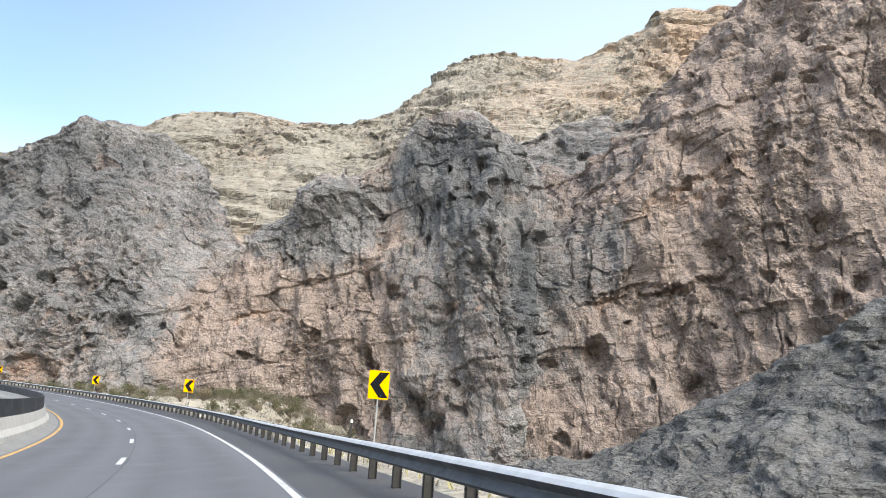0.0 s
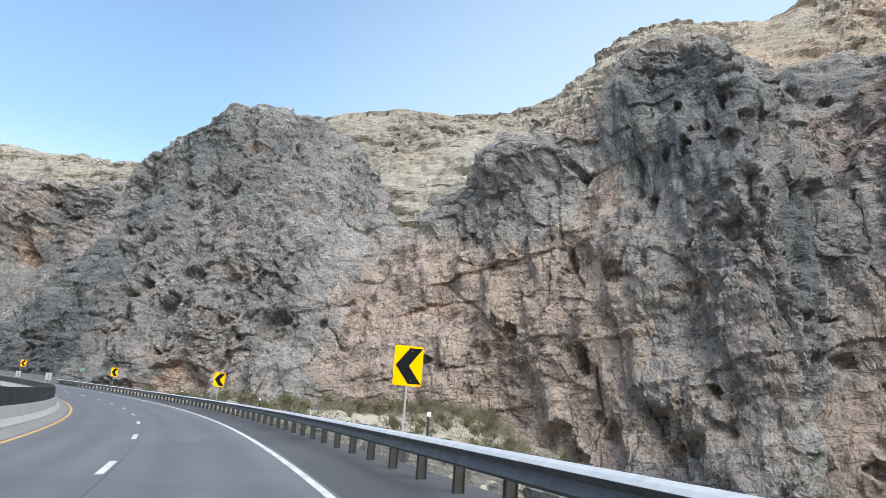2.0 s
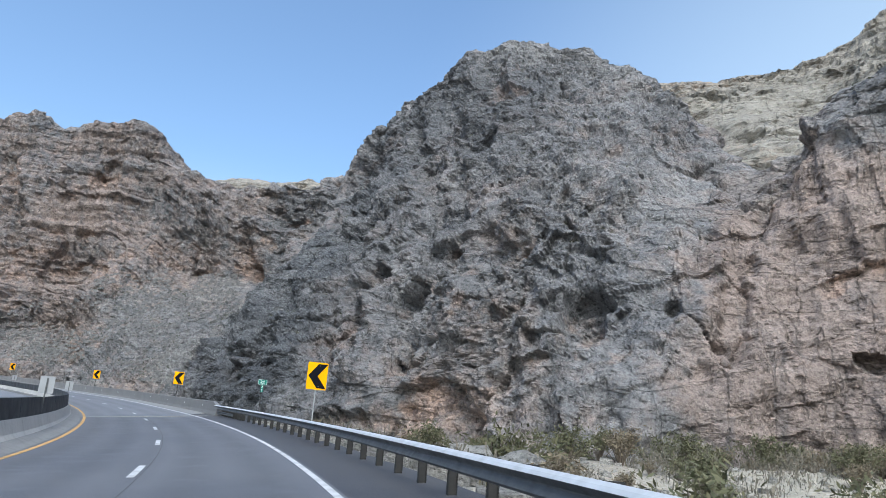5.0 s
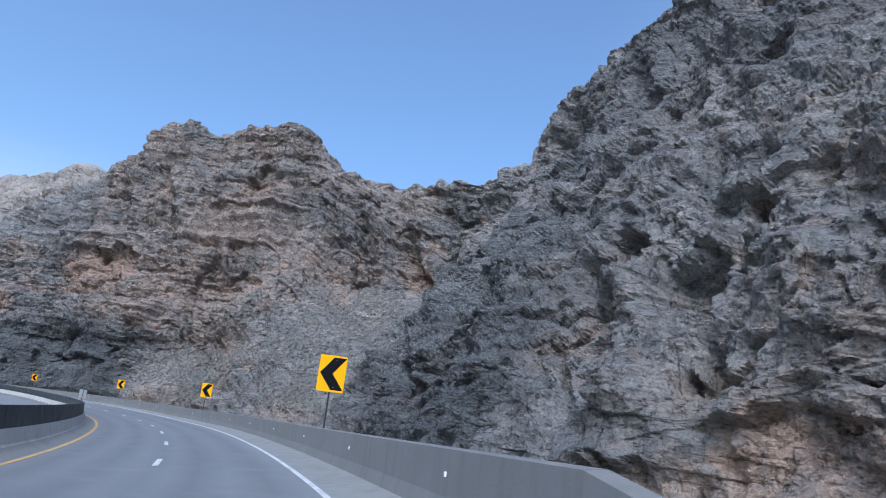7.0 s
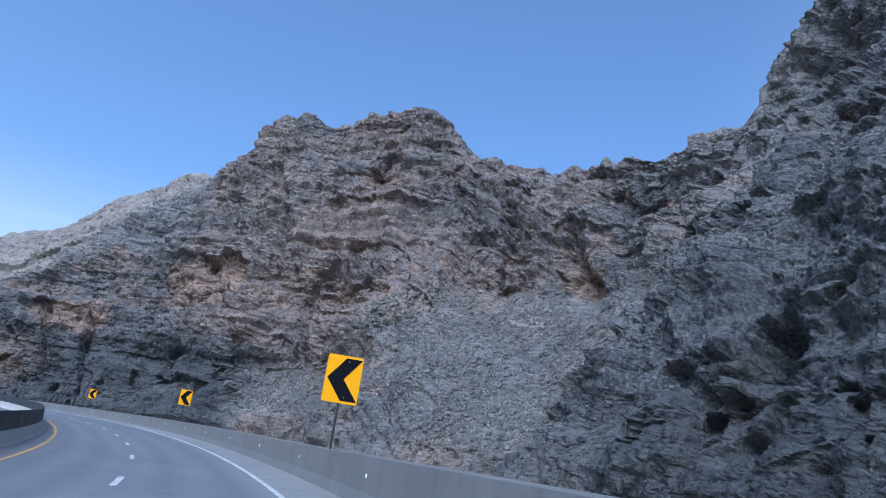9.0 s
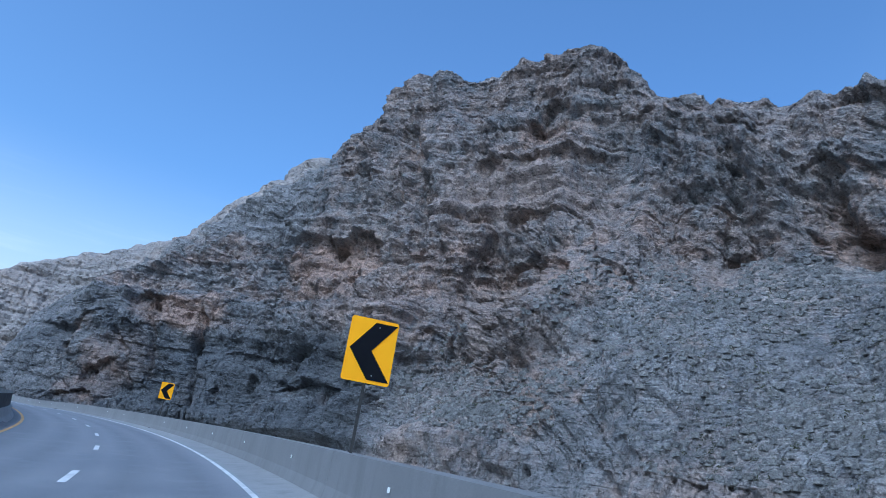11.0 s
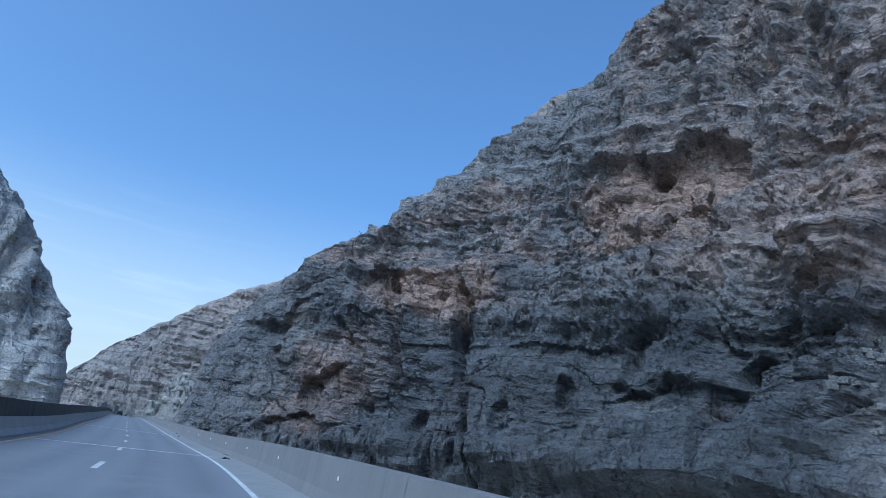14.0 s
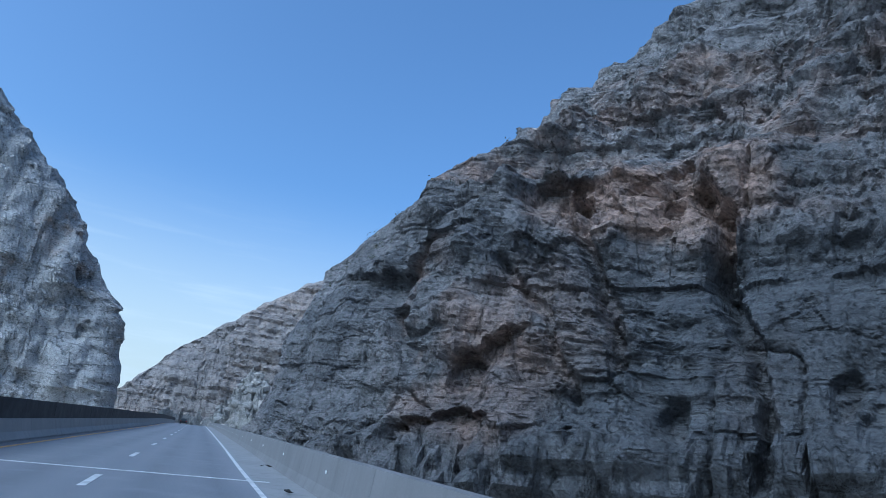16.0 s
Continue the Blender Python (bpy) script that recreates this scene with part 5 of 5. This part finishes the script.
def chevron_sign(m, foot, label):
    """Origin at the middle of the panel, which faces -y; foot: metres down to the post's base."""
    sign = empty("chevron_sign", m @ Matrix.Translation((0, 0, -foot)), label, "road sign", "chevron signs along the bend")
    up = Matrix.Translation((0, 0, foot))
    panel = part("panel", rounded_plate(0.914, 1.219, 0.006), SIGN_YELLOW, sign)
    panel.matrix_local = up
    a, b, tip, inner = 0.44, 0.545, -0.40, 0.02
    chev = part("chevron", plate([(tip, 0.0), (0.02, b), (a, b), (inner, 0.0), (a, -b), (0.02, -b)], -0.008, -0.002), SIGN_BLACK, panel, "black arrow")
    for dz in (0.46, -0.46):
        bolt = part("bolt", rod(bmesh.new(), (0.1, -0.02, dz), (0.1, 0.03, dz), 0.012), ALUMINIUM, panel)
    bm = bmesh.new()
    box(bm, (0.055, 0.055, foot + 0.5), Matrix.Translation((0, 0.04, (foot + 0.5) / 2)), 0.004)
    part("post", bm, ALUMINIUM if foot > 2.5 else STEEL_DARK, sign, "square galvanised steel post" if foot > 2.5 else "short dark steel post")
    return sign


SIGNS = [(31.0, 7.9, 2.05, 3.6, 2), (75.9, 6.0, 2.13, 3.2, 3), (120.7, 5.75, 2.08, 3.0, 4), (168.1, 4.6, 2.47, 3.2, 3), (212.0, 3.22, 2.81, 1.81, 6), (256.1, 3.12, 2.75, 1.75, 8), (299.8, 3.17, 2.88, 1.88, 6), (344.4, 3.1, 2.83, 1.83, 8)]
for s, d, h, foot, turn in SIGNS:
    words = "yellow chevron sign with black arrow " + ("behind the guardrail" if s < 180 else "on the parapet")
    chevron_sign(road_pose(s, d, h) @ pose(0, 0, 0, 0, 0, -turn), foot, words)


def lettering(text, size, m, material, parent, name="lettering"):
    cu = bpy.data.curves.new(name, "FONT")
    cu.body, cu.size, cu.align_x, cu.align_y, cu.extrude, cu.resolution_u = text, size, "CENTER", "CENTER", 0.001, 3
    cu.space_line = 0.95
    tmp = bpy.data.objects.new(name, cu)
    scene.collection.objects.link(tmp)
    me = bpy.data.meshes.new_from_object(tmp.evaluated_get(bpy.context.evaluated_depsgraph_get()))
    bpy.data.objects.remove(tmp)
    me.materials.clear()
    me.materials.append(material)
    ob = new(name, me)
    ob.parent = parent
    ob.matrix_local = m @ pose(0, 0, 0, 90, 0, 0)
    return ob


river = empty("river_sign", road_pose(188.5, 5.25, -1.2) @ pose(0, 0, 0, 0, 0, -6), "small green river name sign with white lettering on a post", "road sign")
board = part("panel", rounded_plate(0.62, 0.37, 0.006, 0.04), SIGN_GREEN, river)
board.matrix_local = Matrix.Translation((0, 0, 3.6))
rim = rounded_plate(0.6, 0.35, 0.002, 0.035)
border = part("border", rim, SIGN_WHITE, board, "white border")
border.location = (0, -0.0025, 0)
face = part("face", rounded_plate(0.575, 0.325, 0.002, 0.03), SIGN_GREEN, board)
face.location = (0, -0.0045, 0)
lettering("Virgin\nRiver", 0.14, pose(0, -0.0075, 0), SIGN_WHITE, board)
strip = part("marker_strip", rounded_plate(0.16, 0.5, 0.006, 0.03), SIGN_GREEN, river)
strip.matrix_local = Matrix.Translation((0, 0, 3.15))
lettering("3", 0.2, pose(0, -0.004, 0.12), SIGN_WHITE, strip)
lettering("2", 0.2, pose(0, -0.004, -0.13), SIGN_WHITE, strip)
part("post", box(bmesh.new(), (0.05, 0.05, 3.9), Matrix.Translation((0, 0.035, 1.95)), 0.004), STEEL_DARK, river)


def delineator(s, d, h=1.15):
    m = road_pose(s, d, -0.9)
    ob = empty("delineator_post", m, "thin brown delineator post with a white reflector", "delineator", "delineator posts")
    part("post", box(bmesh.new(), (0.06, 0.02, h + 0.9), Matrix.Translation((0, 0, (h + 0.9) / 2)), 0.003), STEEL_DARK, ob)
    part("reflector", box(bmesh.new(), (0.085, 0.012, 0.1), Matrix.Translation((0, -0.02, h + 0.83)), 0.005), SIGN_WHITE, ob, "white reflector plate")


for s, d in ((24.0, 4.7), (70.4, 4.6), (99.7, 4.6), (133.0, 4.6)):
    delineator(s, d, 0.95)


def sign_back(s, d, h, w, t, foot, label):
    ob = empty("sign_back", road_pose(s, d, h - foot), label, "road sign", "signs for the opposite lanes")
    pl = part("panel", rounded_plate(w, t, 0.006), ALUMINIUM, ob)
    pl.matrix_local = Matrix.Translation((0, 0, foot))
    part("post", box(bmesh.new(), (0.06, 0.06, foot + 0.3), Matrix.Translation((0, -0.04, (foot + 0.3) / 2)), 0.004), STEEL, ob)


for s, d, h in ((142.0, -6.9, 2.3), (172.0, -6.85, 2.1), (206.0, -6.8, 2.05), (262.0, -6.65, 2.0)):
    sign_back(s, d, h, 0.6, 0.76, 1.0, "bare metal back of a sign on the median")

# ---- stones, shrubs and grass ----
rng = random.Random(7)


def stone_mesh(name, seed, material, subdiv=2):
    bm = bmesh.new()
    bmesh.ops.create_icosphere(bm, subdivisions=subdiv, radius=0.5)
    co = np.array([v.co for v in bm.verts])
    v, t, e = cells(co + seed * 3.1, 0.42, seed)
    k = 1 + 0.35 * fbm(co + seed, 0.8, 3, seed) + 0.25 * (v - 0.5) + 0.3 * t
    for vert, c, f in zip(bm.verts, co, k):
        vert.co = Vector(c * f * (1.0, 0.85, 0.66))
    me = bpy.data.meshes.new(name)
    bm.to_mesh(me)
    bm.free()
    me.materials.append(material)
    return me


PALE_STONE = rock_material("pale_boulder", (0.48, 0.465, 0.435), (0.25, 0.24, 0.22), (0.42, 0.37, 0.3), (0.42, 0.34, 0.26), (0.52, 0.51, 0.48), 0.05, 0.5, 0.2, 0.12)
stones = [stone_mesh("boulder", k, PALE_STONE) for k in range(5)]


def on_ground(s, d):
    p = road_point(s, d)[0]
    return p[0], p[1], float(ground_height(np.array([p[0]]), np.array([p[1]]))[0])


def put_stone(x, y, z, size, label, group):
    ob = new("boulder", stones[rng.randrange(5)])
    ob.matrix_world = Matrix.Translation((x, y, z + size * 0.12)) @ pose(0, 0, 0, rng.uniform(-20, 20), rng.uniform(-20, 20), rng.uniform(0, 360)) @ Matrix.Diagonal((size, size, size, 1))
    return tagged(ob, label, "boulder", group)


FOOT_X, FOOT_Y = zip(*sorted((f[0], f[1]) for f in WALL[:26]))


def on_bank():
    """A place between the guardrail and the foot of the wall, and its distance from the lane."""
    while True:
        d = 30.0
        if rng.random() < 0.4:              # the strip of boulders and scrub before the brown wall
            x = rng.uniform(-95, -22)
            y = np.interp(x, FOOT_X, FOOT_Y) - rng.uniform(1, 34)
        else:
            d = 6.0 + 88 * rng.random() ** 1.25
            x, y, _ = road_point(rng.uniform(70, 187), d)[0]
        if y < np.interp(x, FOOT_X, FOOT_Y) - 0.8:
            return x, y, float(ground_height(np.array([x]), np.array([y]))[0]), d


for _ in range(190):
    x, y, z, d = on_bank()
    put_stone(x, y, z, 0.4 + 2.2 * rng.random() ** 2.5, "pale grey angular boulder lying on the gravel bank", "boulders on the bank")


def shrub(name, seed, height, leaf, label, twigs=26, leaves=900, spread=0.75):
    r = random.Random(seed)
    ob = empty(name, Matrix(), label, "shrub", "shrubs on the bank")
    tips, bm = [], bmesh.new()
    for _ in range(twigs):
        a, lean = r.uniform(0, 6.283), r.uniform(0.1, spread)
        top = Vector((math.cos(a) * lean * height, math.sin(a) * lean * height, height * r.uniform(0.55, 1.0) * (1 - 0.35 * lean)))
        mid = top * 0.5 + Vector((r.uniform(-0.08, 0.08), r.uniform(-0.08, 0.08), 0.05)) * height
        rod(bm, (0, 0, -0.1), mid, 0.018, 0.011, 4)
        rod(bm, mid, top, 0.011, 0.004, 4)
        tips += [(mid, top)]
    part("branching_stem", bm, TWIG, ob)
    verts, faces = [], []
    for _ in range(leaves):
        m, t = tips[r.randrange(len(tips))]
        f = r.uniform(0.1, 1.1)
        p = m.lerp(t, f) + Vector((r.gauss(0, 0.07), r.gauss(0, 0.07), r.gauss(0, 0.06))) * height
        u = Vector((r.gauss(0, 1), r.gauss(0, 1), r.gauss(0.6, 0.8))).normalized()
        w = u.cross(Vector((r.gauss(0, 1), r.gauss(0, 1), r.gauss(0, 1)))).normalized()
        a, b = r.uniform(0.04, 0.085) * height ** 0.5, r.uniform(0.012, 0.026) * height ** 0.5
        n = len(verts)
        verts += [p - u * a, p + w * b, p + u * a, p - w * b]
        faces.append((n, n + 1, n + 2, n + 3))
    mesh_object("foliage", verts, faces, leaf, parent=ob)
    return ob


kinds = [shrub("creosote_bush", 11, 1.5, LEAF_A, "dark green creosote bush growing on the gravel bank"), shrub("creosote_bush", 12, 1.15, LEAF_A, "dark green creosote bush growing on the gravel bank"),
         shrub("dry_brush", 13, 1.2, LEAF_B, "dry brown desert brush growing on the gravel bank", 34, 800, 0.6), shrub("dry_brush", 14, 0.9, LEAF_B, "dry brown desert brush growing on the gravel bank", 30, 700, 0.7)]
for k in kinds:
    x, y, z = on_ground(60 + 12 * kinds.index(k), 9 + kinds.index(k))
    k.matrix_world = Matrix.Translation((x, y, z))
for _ in range(290):
    x, y, z, d = on_bank()
    big = rng.uniform(1.2, 3.0) if d > 11 else rng.uniform(0.6, 1.1)
    copy_thing(kinds[rng.choice((0, 0, 1, 1, 2, 3, 3))], Matrix.Translation((x, y, z)) @ pose(0, 0, 0, 0, 0, rng.uniform(0, 360)) @ Matrix.Diagonal((*([big] * 3), 1)))

# tufts of dry grass on the bank, uncounted
gr = np.random.RandomState(5)
n = 9000
s_ = gr.uniform(10, 186, n)
d_ = 5.2 + 30 * gr.random_sample(n) ** 1.7
base = road_point(s_, d_)
base[:, 2] = ground_height(base[:, 0], base[:, 1]) - 0.02
tip = base + np.column_stack([gr.normal(0, 0.12, n), gr.normal(0, 0.12, n), gr.uniform(0.15, 0.5, n)])
wide = np.column_stack([gr.normal(0, 0.014, n), gr.normal(0, 0.014, n), np.zeros(n)])
verts = np.stack([base - wide, base + wide, tip], 1).reshape(-1, 3)
GRASS = leaf_material("dry_grass_blade", (0.2, 0.19, 0.08), (0.34, 0.3, 0.15))
tagged(mesh_object("dry_grass", verts, np.arange(3 * n).reshape(-1, 3), GRASS), "sparse dry yellow-green grass on the bank", "grass", kind="stuff")


m = 7000
bs = gr.uniform(40, 188, m)
bd = 4.4 + 45 * gr.random_sample(m) ** 1.6
bp = road_point(bs, bd)
bp[:, 2] = ground_height(bp[:, 0], bp[:, 1])
bank_verts, bank_faces = [], []


def scatter(name, V, W, slope_lo, count, z_hi, build, material, label, category, seed, deepest=-1.2):
    """Many small pieces, joined, on the gentler parts of a rock sheet."""
    r = np.random.RandomState(seed)
    N = sheet_normals(V)
    if (N[..., 2]).mean() < 0:
        N = -N
    M = sheet_normals(W)
    if (M[..., 2]).mean() < 0:
        M = -M
    inside = ((W - V) * N).sum(2)
    good = np.argwhere((N[:, 4:-8, 2] > slope_lo) & (inside[:, 4:-8] > deepest) & (M[:, 4:-8, 2] > slope_lo) & (W[:, 4:-8, 2] < z_hi))
    pick = good[r.randint(0, len(good), count)]
    P = W[pick[:, 0], pick[:, 1] + 4]
    verts, faces = [], []
    for p in P:
        build(p, r, verts, faces)
    return tagged(mesh_object(name, verts, faces, material), label, category, kind="stuff")


def brush_clump(p, r, verts, faces):
    size = r.uniform(0.22, 0.6)
    for _ in range(16):
        c = p + r.normal(0, 0.4, 3) * size + (0, 0, 0.35 * size)
        u, w = r.normal(0, 1, 3) * size * 0.22, r.normal(0, 1, 3) * size * 0.16
        n = len(verts)
        verts += [c - u, c + w, c + u]
        faces.append((n, n + 1, n + 2))


CUBE = np.array([(-1, -1, -1), (1, -1, -1), (1, 1, -1), (-1, 1, -1), (-1, -1, 1), (1, -1, 1), (1, 1, 1), (-1, 1, 1)], float)
CUBE_FACES = [(0, 3, 2, 1), (4, 5, 6, 7), (0, 1, 5, 4), (1, 2, 6, 5), (2, 3, 7, 6), (3, 0, 4, 7)]


def loose_stone(p, r, verts, faces):
    size = 0.08 + 0.75 * r.random_sample() ** 5
    q = CUBE * r.uniform(0.5, 1.0, (8, 3)) * size * (1, 0.9, 0.6)
    a = r.uniform(0, 6.28)
    rot_ = np.array([[math.cos(a), -math.sin(a), 0], [math.sin(a), math.cos(a), 0], [0, 0, 1]])
    n = len(verts)
    verts += list(q @ rot_ + p + (0, 0, 0.15 * size))
    faces += [tuple(n + k for k in f) for f in CUBE_FACES]


SCREE_STONE = rock_material("scree_stone", (0.3, 0.295, 0.29), (0.2, 0.2, 0.2), (0.36, 0.31, 0.27), (0.34, 0.28, 0.24), (0.36, 0.355, 0.35), 0.05, 0.5, 0.1, 0.2)
BRUSH = leaf_material("far_brush_leaf", (0.045, 0.052, 0.03), (0.1, 0.098, 0.06))
def bush_clump(p, r, verts, faces, most=2.1):
    size = r.uniform(0.5, most)
    for _ in range(120):
        c = p + r.normal(0, 0.42, 3) * size * (1, 1, 0.6) + (0, 0, 0.45 * size)
        u = r.normal(0, 1, 3) * (0.4, 0.4, 1.0) * (0.05 + 0.07 * size)
        w = r.normal(0, 1, 3) * (0.008 + 0.012 * size)
        n = len(verts)
        verts += [c - u - w, c - u + w, c + u]
        faces.append((n, n + 1, n + 2))


low_verts, low_faces = [], []
for k in range(1900):
    x, y, z, d = on_bank()
    if k % 2:                               # half of it along the foot of the wall
        x = rng.uniform(-112, 10)
        y = np.interp(x, FOOT_X, FOOT_Y) - rng.uniform(0.5, 9)
        z, d = float(ground_height(np.array([x]), np.array([y]))[0]), 30.0
    bush_clump(np.array([x, y, z]), gr, low_verts, low_faces, 2.8 if d > 15 else 0.9)
DRY_BRUSH = leaf_material("grey_dry_twigs", (0.085, 0.08, 0.06), (0.21, 0.185, 0.145))
tagged(mesh_object("dry_scrub", low_verts, low_faces, DRY_BRUSH), "grey-brown dry scrub along the foot of the cliff", "scrub", kind="stuff")
scatter("cliff_brush", V0, W0, 0.42, 1000, 130, brush_clump, BRUSH, "small dark desert shrubs on the rock ledges", "shrubs", 61)
scatter("scree_brush", V0[stations[26]:stations[34]], W0[stations[26]:stations[34]], 0.38, 800, 56, brush_clump, BRUSH, "small dark desert shrubs on the scree slope", "shrubs", 63)
scatter("scree_stones", V0[stations[25]:stations[33]], W0[stations[25]:stations[33]], 0.42, 14000, 62, loose_stone, SCREE_STONE, "loose grey scree stones on the rock slopes", "scree", 62)
for p in bp:
    loose_stone(p, gr, bank_verts, bank_faces)
tagged(mesh_object("bank_stones", bank_verts, bank_faces, PALE_STONE), "small loose pale stones on the gravel bank", "stones", kind="stuff")

# ---- rubble, far hill, car and litter ----
mx, my = np.meshgrid(np.linspace(-24, 24, 60), np.linspace(-20, 20, 50))
mound = 21.0 * np.exp(-((mx / 15) ** 2) - ((my - 9) / 9) ** 2) - 0.5
MP = np.column_stack([mx.ravel() - 590, my.ravel() + 165, mound.ravel()])
v, t, e = cells(MP, (3.5, 3.5, 3.5), 505)
mz = 21 + mound.ravel() + (v - 0.5) * 1.8 + t * 1.6
tagged(grid_object("rubble_mound", np.column_stack([MP[:, :2], mz]).reshape(50, 60, 3), PALE_STONE), "pile of pale broken rock beside the road", "rubble", kind="structure")
for _ in range(104):
    x, y = rng.gauss(7, 8), 8 + rng.gauss(0, 6)
    z = 21 + 21.0 * math.exp(-((x / 15) ** 2) - ((y - 9) / 9) ** 2)
    put_stone(-590 + x, 165 + y, z - 0.6, 1.2 + 3.4 * rng.random() ** 2, "pale broken boulder lying on the rubble pile", "boulders of the rubble pile")
put_stone(-586, 175, 36, 9, "huge pale split boulder on top of the rubble", "boulders of the rubble pile")
put_stone(-578, 181, 28, 12, "huge pale split boulder leaning against the cliff", "boulders of the rubble pile")

hx, hy = np.meshgrid(np.linspace(-500, 500, 80), np.linspace(-900, 900, 120))
HP = np.column_stack([hx.ravel(), hy.ravel(), np.zeros(hx.size)])
hz = 80 + 60 * np.exp(-((hx.ravel() / 260) ** 2)) + 30 * fbm(HP, 240, 5, 601) * np.exp(-((hx.ravel() / 330) ** 2))
TAN = rock_material("distant_tan_hill", (0.55, 0.45, 0.3), (0.4, 0.33, 0.24), (0.55, 0.42, 0.28), (0.55, 0.4, 0.26), (0.6, 0.52, 0.38), 0.3, 1.0, 0.2, 12.0)
tagged(grid_object("far_hill", np.column_stack([HP[:, 0] - 2700, HP[:, 1] - 350, hz]).reshape(120, 80, 3), TAN, shade=True), "distant pale tan desert hill", "hill", kind="structure")


def far_car(s, d):
    car = empty("car", road_pose(s, d, 0.0), "dark estate car driving away along the lanes", "car")
    bm = bmesh.new()
    box(bm, (1.82, 4.5, 0.62), Matrix.Translation((0, 0, 0.58)), 0.12)
    part("body", bm, CAR_PAINT, car)
    bm = bmesh.new()
    made = bmesh.ops.create_cube(bm, size=1.0, matrix=Matrix.Translation((0, -0.25, 1.14)) @ Matrix.Diagonal((1.66, 2.9, 0.58, 1)))
    for vert in made["verts"]:
        if vert.co.z > 1.2:
            vert.co = Vector((vert.co.x * 0.78, -0.25 + (vert.co.y + 0.25) * 0.72, vert.co.z))
    bmesh.ops.bevel(bm, geom=bm.edges[:], offset=0.06, segments=2, affect="EDGES")
    part("cabin", bm, CAR_GLASS, car, "dark tinted windows")
    part("roof", box(bmesh.new(), (1.22, 2.0, 0.05), Matrix.Translation((0, -0.25, 1.445)), 0.02), CAR_PAINT, car)
    for x in (-0.8, 0.8):
        for y in (-1.4, 1.4):
            wheel = part("wheel", rod(bmesh.new(), (x - 0.1, y, 0.33), (x + 0.1, y, 0.33), 0.33, None, 20), RUBBER, car)
            part("rim", rod(bmesh.new(), (x - 0.11, y, 0.33), (x + 0.11, y, 0.33), 0.2, None, 14), ALUMINIUM, wheel)
        part("tail_light", box(bmesh.new(), (0.24, 0.05, 0.16), Matrix.Translation((x * 0.9, -2.25, 0.74)), 0.02), CAR_RED, car, "red tail light")


far_car(640.0, -4.0)


def tyre_scrap(s, d, seed):
    r = random.Random(seed)
    verts, faces = [], []
    for k in range(8):
        a = k / 7 * 1.6
        for w in (-0.07, 0.07):
            verts.append((0.32 * math.sin(a) + r.uniform(-0.02, 0.02), 0.3 * (1 - math.cos(a)), 0.012 + 0.06 * math.sin(a * 2) ** 2 + (0.02 if w > 0 else 0)))
            verts[-1] = (verts[-1][0], verts[-1][1] + w, verts[-1][2])
    faces = [(2 * k, 2 * k + 1, 2 * k + 3, 2 * k + 2) for k in range(7)]
    bm = bmesh.new()
    vs = [bm.verts.new(v) for v in verts]
    for f in faces:
        bm.faces.new([vs[i] for i in f])
    bmesh.ops.solidify(bm, geom=bm.faces[:], thickness=0.015)
    ob = part("tyre_scrap", bm, RUBBER)
    ob.matrix_world = road_pose(s, d, 0.03) @ pose(0, 0, 0, 0, 0, r.uniform(0, 360))
    tagged(ob, "curled scrap of black tyre tread on the gutter", "litter", "tyre scraps")


for k, (s, d) in enumerate(((346.0, 2.35), (397.0, 2.4), (402.0, 2.5), (433.0, 2.3), (443.5, 2.45), (110.0, 2.6))):
    tyre_scrap(s, d, k)
